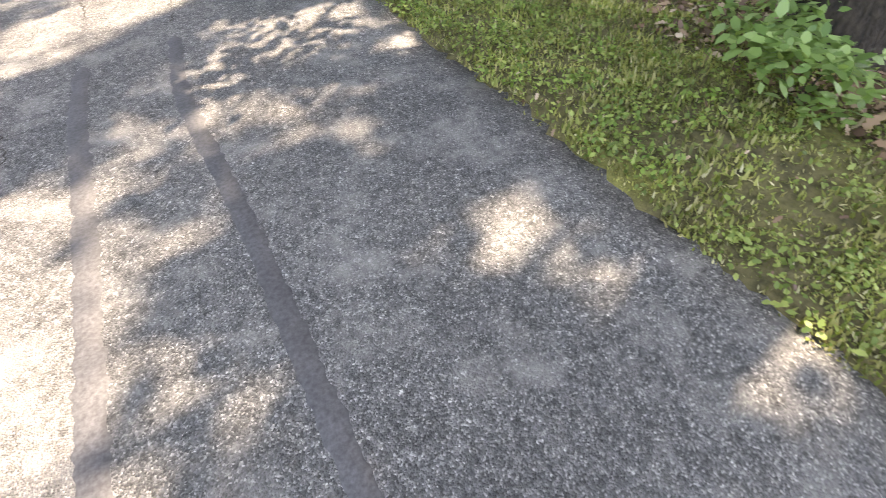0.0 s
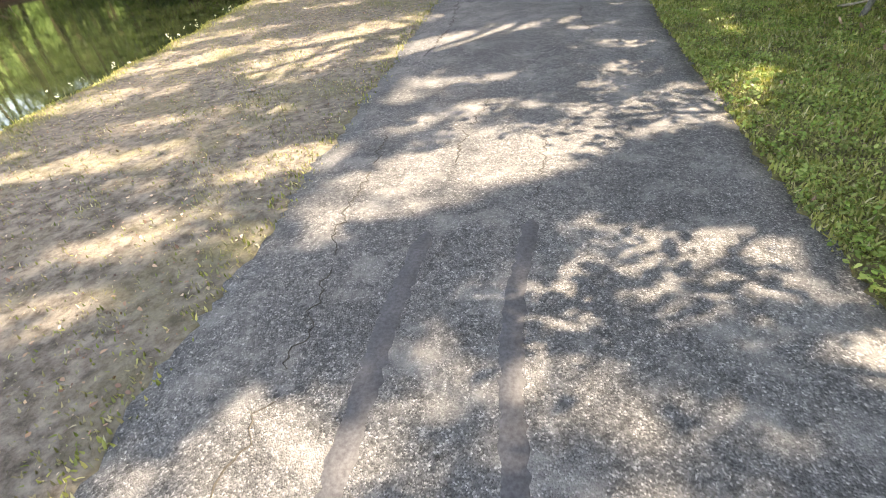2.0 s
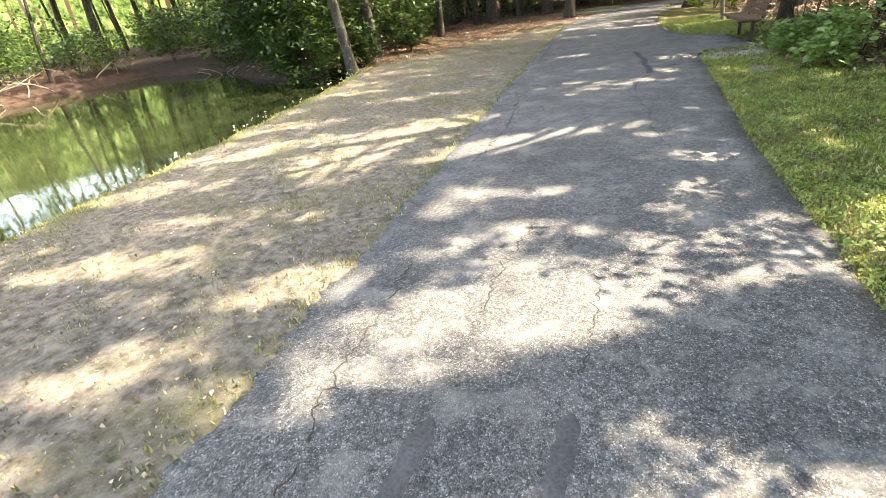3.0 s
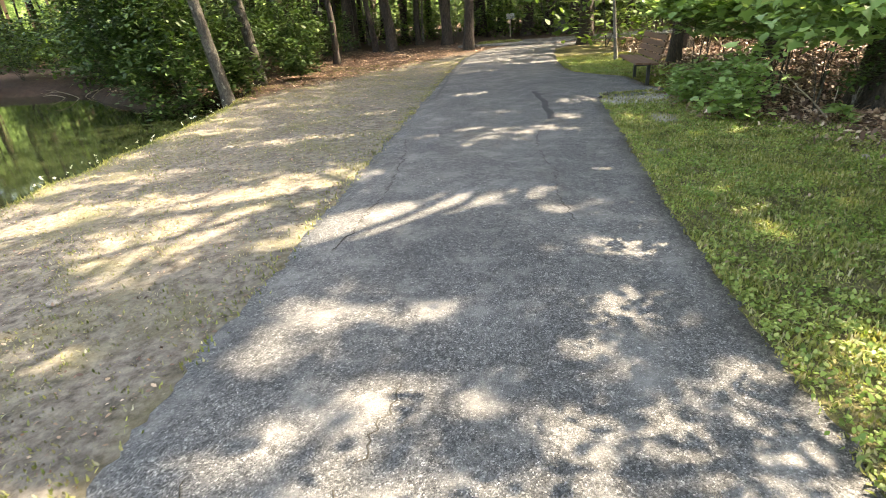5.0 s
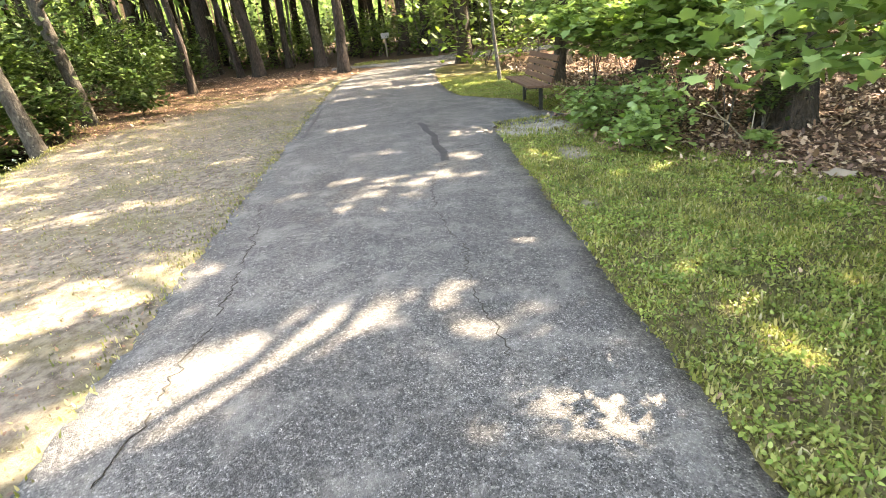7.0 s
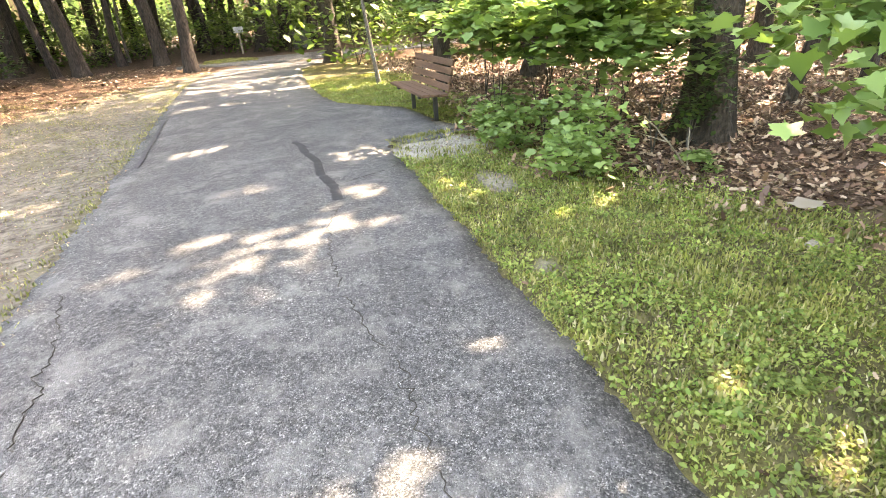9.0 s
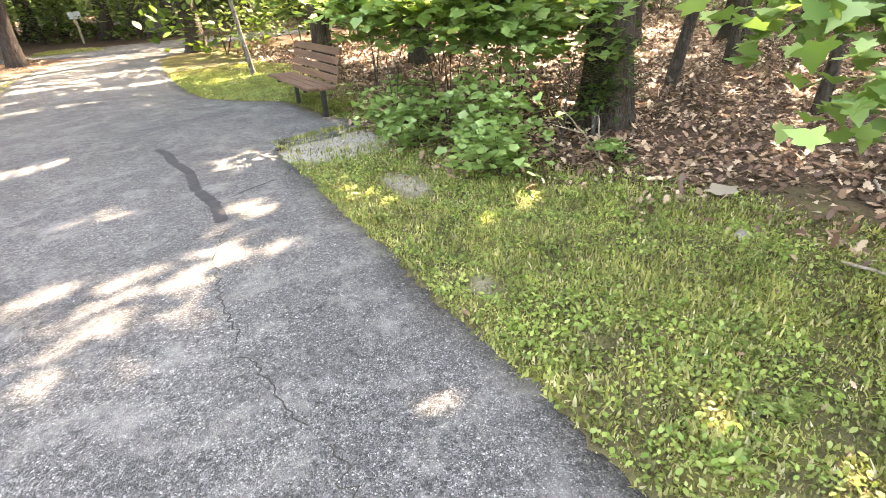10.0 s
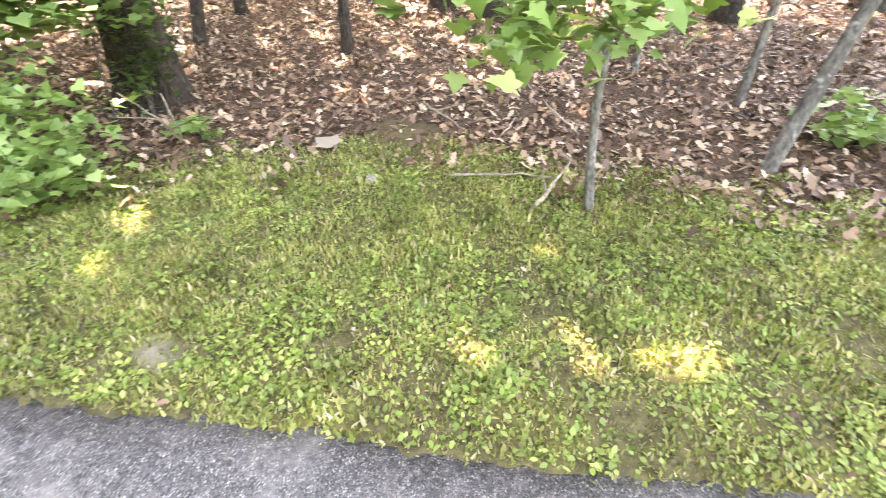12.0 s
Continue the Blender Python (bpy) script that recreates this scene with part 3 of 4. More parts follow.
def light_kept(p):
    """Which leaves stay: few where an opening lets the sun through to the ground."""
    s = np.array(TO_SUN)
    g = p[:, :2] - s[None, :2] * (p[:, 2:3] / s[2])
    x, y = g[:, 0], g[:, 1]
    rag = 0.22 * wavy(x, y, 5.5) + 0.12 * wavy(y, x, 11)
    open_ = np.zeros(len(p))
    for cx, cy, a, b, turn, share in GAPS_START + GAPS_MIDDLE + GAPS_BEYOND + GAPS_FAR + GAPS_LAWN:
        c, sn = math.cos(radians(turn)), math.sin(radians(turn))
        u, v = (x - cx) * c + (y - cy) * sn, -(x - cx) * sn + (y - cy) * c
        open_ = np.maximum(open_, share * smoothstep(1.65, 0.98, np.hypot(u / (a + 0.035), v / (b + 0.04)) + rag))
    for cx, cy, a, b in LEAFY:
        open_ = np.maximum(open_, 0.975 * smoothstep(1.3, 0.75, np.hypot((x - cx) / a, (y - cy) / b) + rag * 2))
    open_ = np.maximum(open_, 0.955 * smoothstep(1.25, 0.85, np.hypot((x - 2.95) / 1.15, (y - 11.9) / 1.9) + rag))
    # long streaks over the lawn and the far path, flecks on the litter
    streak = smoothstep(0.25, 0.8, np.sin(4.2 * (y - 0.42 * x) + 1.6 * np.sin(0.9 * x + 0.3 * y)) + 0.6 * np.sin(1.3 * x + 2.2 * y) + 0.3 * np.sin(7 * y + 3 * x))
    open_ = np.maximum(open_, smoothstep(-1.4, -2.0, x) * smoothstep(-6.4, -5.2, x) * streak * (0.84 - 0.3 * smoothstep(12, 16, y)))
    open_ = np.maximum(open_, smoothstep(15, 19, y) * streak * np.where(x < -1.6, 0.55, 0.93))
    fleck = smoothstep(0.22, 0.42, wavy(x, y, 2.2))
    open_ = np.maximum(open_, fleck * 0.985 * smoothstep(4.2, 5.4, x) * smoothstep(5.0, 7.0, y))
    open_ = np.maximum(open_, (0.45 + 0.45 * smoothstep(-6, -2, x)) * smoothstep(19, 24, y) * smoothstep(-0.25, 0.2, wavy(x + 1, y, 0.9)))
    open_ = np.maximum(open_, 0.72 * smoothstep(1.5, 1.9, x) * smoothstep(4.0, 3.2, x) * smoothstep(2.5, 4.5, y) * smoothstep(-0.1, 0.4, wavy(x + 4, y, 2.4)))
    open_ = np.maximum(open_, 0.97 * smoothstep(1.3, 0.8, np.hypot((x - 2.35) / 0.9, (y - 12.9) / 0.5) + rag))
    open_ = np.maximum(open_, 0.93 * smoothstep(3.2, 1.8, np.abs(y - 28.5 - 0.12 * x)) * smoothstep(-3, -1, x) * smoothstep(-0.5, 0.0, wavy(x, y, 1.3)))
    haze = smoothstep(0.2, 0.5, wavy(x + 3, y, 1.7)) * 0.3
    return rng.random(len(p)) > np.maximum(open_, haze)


def trunk_runs(h, r, lean=(0, 0), limbs=0, limb_from=0.4, flare=1.5, spread=3.0, wobble=0.03):
    z = np.concatenate([[-0.25, 0, 0.12, 0.35, 0.8], np.linspace(1.6, h, 10)])
    f = 1 + (flare - 1) * np.exp(-np.maximum(z, 0) / 0.28)
    rad = r * f * (1 - 0.75 * np.clip(z / h, 0, 1))
    ph = rng.random(2) * 6
    x = lean[0] * z + wobble * h * 0.3 * np.sin(z * 0.7 + ph[0]) * np.clip(z / 3, 0, 1)
    y = lean[1] * z + wobble * h * 0.3 * np.sin(z * 0.6 + ph[1]) * np.clip(z / 3, 0, 1)
    pts = np.stack([x, y, z], 1)
    runs, tips = [(pts, rad)], []
    for _ in range(limbs):
        k = limb_from + (0.95 - limb_from) * rng.random()
        at = np.array([np.interp(k * h, z, pts[:, c]) for c in range(3)])
        a, ln = rng.random() * 6.28, spread * (0.6 + 0.5 * rng.random())
        t = np.linspace(0, 1, 6)[:, None]
        way = np.array([math.cos(a), math.sin(a), 0.35 + 0.4 * rng.random()])
        limb = at + way * ln * t + np.array([0, 0, 0.25 * ln]) * t ** 2 + rng.normal(0, 0.04 * ln, (6, 3)) * t
        runs.append((limb, np.interp(k * h, z, rad) * 0.5 * (1 - 0.85 * t[:, 0])))
        tips.append(limb[3:])
    return runs, (np.concatenate(tips) if tips else pts[-3:])


def tree(name, x, y, h, r, bark, leaf, label, lean=(0, 0), limbs=8, leaf_count=3000, leaf_size=0.19, spread=3.0, limb_from=0.45,
         shape=KITE, cut=True, category="tree", sides=12, clump=1.25, flare=1.5, split=True):
    """A tree: tapered trunk with limbs, and a ragged crown of single leaves round the limb ends."""
    z0 = float(ground_z(np.array(x), np.array(y)))
    ob = tagged(new(name), label, category)
    ob.location = (x, y, z0)
    runs, tips = trunk_runs(h, r, lean, limbs, limb_from, flare, spread)
    v, f = tubes(runs[:1] if split else runs, sides, 0.12)
    trunk = part("trunk", smooth(raw_mesh("trunk", v, f, bark)), bark, ob)
    for run in runs[1:] if split else ():
        v, f = tubes([run], max(6, sides // 2), 0.12)
        part("limb", smooth(raw_mesh("limb", v, f, bark)), bark, trunk)
    if leaf_count:
        k = rng.integers(0, len(tips), leaf_count)
        p = tips[k] + rng.normal(0, clump, (leaf_count, 3)) * np.array([1, 1, 0.6])
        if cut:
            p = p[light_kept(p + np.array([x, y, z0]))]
        part("crown", leaves("crown", p, leaf_size * (0.7 + 0.6 * rng.random(len(p))), leaf, shape, 0.7), leaf, ob)
    return ob


def placed(x, y, turn=0.0, scale=1.0):
    z = float(ground_z(np.array(x), np.array(y)))
    return Matrix.LocRotScale((x, y, z), Euler((0, 0, turn)), (scale, scale, scale))


OAK = "oak with rough dark bark rising from leaf litter"
PINE = "tall straight pine with dark scaly bark"
GREY = "slender grey-barked tree at the wood's edge"


def build_near_trees():
    tree("oak_tree", 5.25, 11.45, 15, 0.245, M_OAK, M_CANOPY, "large oak with rough lichen-spotted bark beside the path", limbs=16, leaf_count=11000, spread=4.5, limb_from=0.33, flare=1.6, sides=30)
    tree("oak_tree", 3.5, 1.4, 13, 0.22, M_OAK, M_CANOPY, OAK, limbs=14, leaf_count=9000, spread=4.2, limb_from=0.33, sides=16)
    # oak added out of view, only for the shade of its crown
    tree("oak_tree", 7.6, 2.5, 13, 0.2, M_OAK, M_CANOPY, OAK, limbs=14, leaf_count=10000, spread=4.5, limb_from=0.33)
    tree("oak_tree", 12.6, 14.2, 15, 0.27, M_OAK, M_CANOPY, OAK, limbs=12, leaf_count=8000, spread=4.5)
    tree("oak_tree", 3.15, 26.3, 14, 0.27, M_OAK, M_CANOPY, "oak trunk beside the bend of the path", limbs=12, leaf_count=7000, spread=4.5, sides=16)
    tree("oak_tree", 6.4, 17.6, 14, 0.22, M_OAK, M_CANOPY, OAK, limbs=14, leaf_count=10000, spread=4.5, limb_from=0.35)
    tree("oak_tree", 9.8, 8.2, 15, 0.2, M_OAK, M_CANOPY, OAK, limbs=14, leaf_count=10000, spread=4.8, limb_from=0.4)
    tree("oak_tree", 10.5, 2.0, 15, 0.22, M_OAK, M_CANOPY, OAK, limbs=14, leaf_count=9000, spread=4.8, limb_from=0.4)
    # the next three oaks are added for heavy crowns that shade the litter
    tree("oak_tree", 9.4, 4.6, 14, 0.17, M_OAK, M_CANOPY, OAK, limbs=14, leaf_count=10000, spread=4.6, limb_from=0.35)
    tree("oak_tree", 13.5, 9.2, 15, 0.2, M_OAK, M_CANOPY, OAK, limbs=14, leaf_count=10000, spread=4.8, limb_from=0.35)
    tree("oak_tree", 12.8, 5.6, 14, 0.2, M_OAK, M_CANOPY, OAK, limbs=14, leaf_count=11000, spread=4.8, limb_from=0.35)
    tree("oak_tree", 11.0, 20.5, 15, 0.22, M_OAK, M_CANOPY, OAK, limbs=12, leaf_count=8000, spread=4.8, limb_from=0.4)
    # oak added behind the start of the walk, unseen, for its shade
    tree("oak_tree", 4.6, -4.5, 13, 0.22, M_OAK, M_CANOPY, OAK, limbs=12, leaf_count=7000, spread=4.5, limb_from=0.35)
    tree("slender_tree", 7.6, 12.2, 8, 0.085, M_OAK, M_CANOPY, "thin dark crooked tree standing in leaf litter", lean=(0.05, -0.16), limbs=8, leaf_count=3500, spread=2.6, sides=10, flare=1.3)
    tree("slender_tree", 7.15, 9.95, 8, 0.07, M_OAK, M_CANOPY, "thin dark tree standing in leaf litter", lean=(-0.02, 0.0), limbs=8, leaf_count=3500, spread=2.6, sides=10, flare=1.3)
    tree("slender_tree", 4.05, 6.06, 6.5, 0.05, M_GREY_BARK, M_CANOPY, "leaning grey lichen-covered tree in leaf litter", lean=(0.08, -0.27), limbs=7, leaf_count=3500, spread=2.2, sides=12, flare=1.2)
    tree("slender_tree", 5.5, 5.75, 6, 0.04, M_GREY_BARK, M_CANOPY, "very thin grey tree in leaf litter", lean=(0.1, -0.12), limbs=6, leaf_count=1800, spread=1.6, sides=8, flare=1.2)
    tree("slender_tree", 6.5, 6.5, 6, 0.035, M_GREY_BARK, M_CANOPY, "very thin grey tree in leaf litter", lean=(0.02, 0.02), limbs=6, leaf_count=1800, spread=1.6, sides=8, flare=1.2)
    tree("slender_tree", 3.15, 19.4, 6, 0.05, M_GREY_BARK, M_MAPLE, "young tree behind the bench", lean=(-0.1, 0.02), limbs=8, leaf_count=450, leaf_size=0.13, shape=STAR, spread=1.2, sides=8, flare=1.2, limb_from=0.55, clump=0.5)
    tree("oak_tree", 4.3, 17.9, 14, 0.14, M_OAK, M_CANOPY, "dark-barked oak behind the bench", limbs=16, leaf_count=5500, spread=5.0, limb_from=0.4, sides=12)
    # oak added so that its wide crown keeps sun off the pond bank
    tree("oak_tree", 5.6, 21.6, 16, 0.2, M_OAK, M_CANOPY, OAK, limbs=16, leaf_count=5500, leaf_size=0.22, spread=6.0, limb_from=0.4)
    tree("slender_tree", -6.95, 16.1, 10, 0.15, M_BANK_BARK, M_SHRUB, "pale grey-barked tree leaning over the pond bank", lean=(-0.1, 0.0), limbs=12, leaf_count=4000, spread=3, limb_from=0.15, sides=12, cut=False, flare=1.25)
    tree("slender_tree", -7.6, 19.3, 11, 0.17, M_BANK_BARK, M_SHRUB, "grey-barked tree on the pond bank", lean=(-0.06, 0.02), limbs=12, leaf_count=4000, spread=3, limb_from=0.2, sides=12, cut=False, flare=1.3)
    # pines added for dense crowns that cut the light on the left woods
    for x, y in ((-9.4, 26.4), (-12.6, 27.2), (-7.2, 25.6), (-11.2, 29.6), (-15.5, 27.5)):
        tree("pine_tree", x, y, 17, 0.13, M_PINE, M_CANOPY, "dark-trunked pine behind the pond bank", lean=(-0.04, 0.01), limbs=14, leaf_count=3000, leaf_size=0.26, spread=3.6, limb_from=0.25, sides=10)
    for x, y, r, lean in ((-9.6, 31.2, 0.24, -0.12), (-7.0, 31.5, 0.15, -0.08), (-6.0, 31.0, 0.27, -0.05), (-3.3, 32.5, 0.26, -0.02), (-1.75, 27.6, 0.2, 0.0)):
        tree("pine_tree", x, y, 18, r, M_PINE, M_CANOPY, PINE, lean=(lean, 0), limbs=14, leaf_count=4500, leaf_size=0.24, spread=4.2, limb_from=0.3, sides=12)


def build_leaf_shadow_tree():
    """Unseen added tree: small leaves on long low boughs shade the path's edge."""
    ob = tagged(new("leaf_shadow_tree"), "added out-of-view tree with long low boughs casting leaf shadows", "tree")
    foot = np.array([5.3, 3.3, float(ground_z(np.array(5.3), np.array(3.3)))])
    ob.location = foot
    t = np.linspace(0, 1, 9)[:, None]
    trunk = t * np.array([-0.5, 0.4, 4.6]) + np.array([0, 0, -0.1])
    runs, at = [(trunk, 0.09 * (1.25 - t[:, 0]))], []
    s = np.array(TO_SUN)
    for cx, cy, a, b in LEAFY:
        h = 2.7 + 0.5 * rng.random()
        # each bough is aimed so that its leaves' shadow lands on a LEAFY stretch
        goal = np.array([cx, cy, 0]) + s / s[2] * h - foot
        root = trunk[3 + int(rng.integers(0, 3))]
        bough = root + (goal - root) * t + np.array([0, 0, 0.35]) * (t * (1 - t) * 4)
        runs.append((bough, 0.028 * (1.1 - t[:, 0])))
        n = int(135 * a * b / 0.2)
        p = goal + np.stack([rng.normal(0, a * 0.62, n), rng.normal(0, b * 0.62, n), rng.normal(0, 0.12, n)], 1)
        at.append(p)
        for _ in range(5):
            tip = p[int(rng.integers(0, n))]
            k = int(rng.integers(4, 8))
            runs.append((bough[k] + (tip - bough[k]) * t, 0.008 * (1.1 - t[:, 0])))
    v, f = tubes(runs[:1], 9)
    stem = part("trunk", smooth(raw_mesh("trunk", v, f, M_GREY_BARK)), M_GREY_BARK, ob)
    for run in runs[1:]:
        v, f = tubes([run], 6)
        part("bough", smooth(raw_mesh("bough", v, f, M_GREY_BARK)), M_GREY_BARK, stem)
    p = np.concatenate(at)
    part("crown", leaves("crown", p, 0.07 + 0.05 * rng.random(len(p)), M_MAPLE, OVAL, 0.45, 0.2), M_MAPLE, ob)


def build_woods():
    """Deeper woods: copies of a few trunks and of low leafy growth."""
    group = "trees of the woods"
    kinds = []
    for k, (r, bark, lean) in enumerate(((0.2, M_PINE, 0.02), (0.13, M_OAK, -0.05), (0.09, M_OAK, 0.07), (0.28, M_PINE, -0.02), (0.06, M_GREY_BARK, 0.05))):
        kinds.append(tagged(tree("forest_tree", 20 + k * 4.1, 40 + k * 2.3, 16, r, bark, M_CANOPY, "dark-trunked forest tree among undergrowth",
                                 lean=(lean, lean * 0.5), limbs=11, leaf_count=1500, leaf_size=0.36, spread=3.2, limb_from=0.3, cut=False, sides=8, split=False), group=group))
    spots = []
    r2 = random.Random(4)
    while len(spots) < 230:
        x, y = r2.uniform(-48, 46), r2.uniform(-4, 66)
        near_path = -3.2 < x < 4.5 and y < 27
        if near_path or (x > 3 and x < 9 and y < 21) or abs(y - road_far(x)) < 2.6:
            continue
        if pond_depth(np.array(x), np.array(y)) > -1.2 or (-12 < x < 3 and y < 30.5):
            continue
        if y < 12 and x > 0 and r2.random() < 0.5:
            continue
        if any((x - a) ** 2 + (y - b) ** 2 < 4.0 for a, b in spots):
            continue
        spots.append((x, y))
    while len(spots) < 290:
        x, y = r2.uniform(-18, 15), r2.uniform(33.5, 52)
        if abs(y - road_far(x)) > 2.6 and all((x - a) ** 2 + (y - b) ** 2 > 1.5 for a, b in spots):
            spots.append((x, y))
    for x, y in spots:
        if 7 < x < 26 and y < 32:
            tree("oak_tree", x, y, r2.uniform(10, 14), r2.choice((0.06, 0.09, 0.13, 0.2)), M_OAK, M_CANOPY, OAK, lean=(r2.uniform(-0.08, 0.08), r2.uniform(-0.08, 0.08)),
                 limbs=11, leaf_count=5200, leaf_size=0.27, spread=3.2, limb_from=0.4, sides=9)
            continue
        copy_thing(r2.choice(kinds), placed(x, y, r2.uniform(0, 6.28), r2.uniform(0.8, 1.2)))


def shrub(name, x, y, h, w, count, size, leaf, label, shape=STAR, clumps=16, stems=5, spread=0.22, category="shrub", z_from=0.1, tilt=0.4, flat=0.55):
    """Low bush: bare stems from one foot and leaves in clumps."""
    z0 = float(ground_z(np.array(x), np.array(y)))
    ob = tagged(new(name), label, category)
    ob.location = (x, y, z0)
    p = blob_points((0, 0, h * (0.5 + z_from / 2)), (w / 2, w / 2, h * (0.5 - z_from / 2)), count, clumps, spread, flat)
    p[:, 2] = np.maximum(p[:, 2], 0.02)
    runs = []
    for _ in range(stems):
        a, d = rng.random() * 6.28, rng.random() * 0.35 * w
        t = np.linspace(0, 1, 5)[:, None]
        top = np.array([math.cos(a) * d, math.sin(a) * d, h * (0.6 + 0.35 * rng.random())])
        runs.append((t * top + rng.normal(0, 0.02 * h, (5, 3)) * t + np.array([0, 0, -0.03]), (0.004 + 0.003 * h) * (1 - 0.8 * t[:, 0])))
    for run in runs:
        v, f = tubes([run], 5)
        part("stem", smooth(raw_mesh("stem", v, f, M_BANK_BARK)), M_BANK_BARK, ob)
    part("foliage", leaves("foliage", p, size * (0.6 + 0.7 * rng.random(len(p))), leaf, shape, tilt), leaf, ob)
    return ob


def build_shrubs():
    low = "leafy green seedling clump at the edge of the grass"
    shrub("shrub", 3.2, 10.8, 0.7, 0.8, 420, 0.075, M_MAPLE, low, spread=0.28, clumps=26, stems=8)
    shrub("shrub", 3.5, 11.4, 0.95, 0.8, 420, 0.075, M_MAPLE, low, spread=0.28, clumps=26, stems=8)
    shrub("shrub", 3.15, 12.1, 0.6, 0.9, 360, 0.08, M_MAPLE, low, spread=0.28, clumps=26, stems=8)
    shrub("shrub", 3.45, 13.0, 0.65, 0.95, 380, 0.08, M_MAPLE, "leafy green growth crowding the end of a bench", spread=0.28, clumps=26, stems=8)
    shrub("shrub", 4.3, 10.4, 0.28, 0.4, 90, 0.07, M_MAPLE, "small green seedling in fallen leaves", stems=3, clumps=6)
    shrub("shrub", 4.78, 11.15, 1.7, 0.85, 700, 0.075, M_SHRUB, "dark evergreen twigs growing against an oak trunk", shape=OVAL, stems=4, clumps=10)
    shrub("shrub", 2.78, 1.12, 0.38, 0.55, 360, 0.075, M_MAPLE, "bright green bushy seedling clump under a tree", shape=OVAL)
    shrub("shrub", 3.1, 1.5, 0.35, 0.6, 260, 0.075, M_MAPLE, "bright green bushy seedling clump under a tree", shape=OVAL)
    shrub("shrub", 4.6, 5.2, 0.45, 0.7, 200, 0.08, M_MAPLE, "green seedling by a leaning tree", stems=4)
    # star-leaved saplings whose boughs reach over the grass
    for x, y, h, w, n in ((3.75, 12.5, 2.0, 1.9, 1100), (4.5, 13.6, 2.3, 2.2, 1200), (4.1, 11.8, 2.3, 1.4, 600), (4.3, 15.6, 2.3, 2.0, 800), (3.7, 17.2, 2.1, 1.5, 500), (5.6, 15.6, 2.6, 2.4, 900), (3.95, 12.0, 1.7, 1.5, 900), (4.5, 12.5, 1.8, 1.6, 900), (4.35, 11.2, 1.6, 1.1, 500), (5.3, 13.0, 2.0, 1.8, 900), (3.3, 13.05, 1.9, 1.5, 900)):
        shrub("sapling", x, y, h, w, n, 0.105, M_MAPLE, "broad-leaved sapling with spreading boughs", clumps=34, stems=3, spread=0.22, category="sapling", z_from=0.5, tilt=0.35, flat=0.22)
    # pond bank growth
    bank = "dense dark green bush overhanging the pond"
    for x, y, h, w, n in ((-8.5, 16.6, 3.4, 3.0, 3200), (-9.8, 18.4, 4.2, 4.0, 4200), (-9.0, 20.8, 3.6, 3.4, 3000), (-12.0, 20.5, 4.6, 4.6, 4200), (-7.3, 17.7, 1.2, 1.3, 900), (-6.7, 20.3, 1.2, 1.6, 900),
                          (-7.8, 22.8, 2.4, 2.8, 1600), (-10.6, 24.2, 4.2, 4.2, 2600), (-14.5, 24.6, 4.4, 5.0, 3000), (-11.3, 18.6, 3.8, 3.4, 3400), (-12.9, 20.4, 4.4, 3.6, 3200), (-10.2, 17.9, 2.2, 2.2, 1500), (-14.8, 22.0, 4.2, 4.0, 3000), (-8.6, 24.6, 2.6, 2.6, 2000), (-9.6, 26.6, 3.0, 3.0, 2200), (-12.2, 26.4, 3.4, 3.6, 2400), (-8.2, 28.6, 2.2, 2.4, 1500), (-24.4, 21.5, 2.6, 4.0, 1800), (-24.6, 17.5, 2.4, 4.0, 1700), (-24.8, 13.5, 2.4, 4.0, 1600), (-25.0, 9.0, 2.4, 4.0, 1400), (-26.8, 19.5, 3.6, 4.5, 1800), (-27.0, 14.0, 3.6, 4.5, 1600), (-21.5, 24.6, 2.6, 4.0, 1800), (-17.5, 24.4, 2.4, 3.6, 1500), (-18.5, 25.2, 4.0, 4.4, 2400)):
        shrub("bush", x, y, h, w, n, 0.15, M_SHRUB, bank, shape=OVAL, clumps=70, stems=8, spread=0.12, category="bush", z_from=0.0)
    template = tagged(shrub("undergrowth", 24, 46, 2.2, 3.0, 700, 0.17, M_UNDER, "light green undergrowth between forest trunks", shape=OVAL, clumps=26, spread=0.2, category="bush", z_from=0.0), group="undergrowth of the woods")
    dark = tagged(shrub("undergrowth", 28, 49, 1.5, 2.6, 600, 0.16, M_SHRUB, "dark green undergrowth between forest trunks", shape=OVAL, clumps=24, spread=0.2, category="bush", z_from=0.0), group="undergrowth of the woods")
    r2 = random.Random(9)
    made = 0
    while made < 300:
        x, y = r2.uniform(-45, 42), r2.uniform(2, 60)
        if (-12 < x < 3.5 and y < 33) or (x >= 3.5 and y < 22 and x < 14) or abs(y - road_far(x)) < 3 or pond_depth(np.array(x), np.array(y)) > -1.0:
            continue
        if x > 0 and y < 24 and r2.random() < 0.3:
            continue
        copy_thing(template if r2.random() < 0.85 else dark, placed(x, y, r2.uniform(0, 6.28), r2.uniform(0.7, 1.7)))
        made += 1


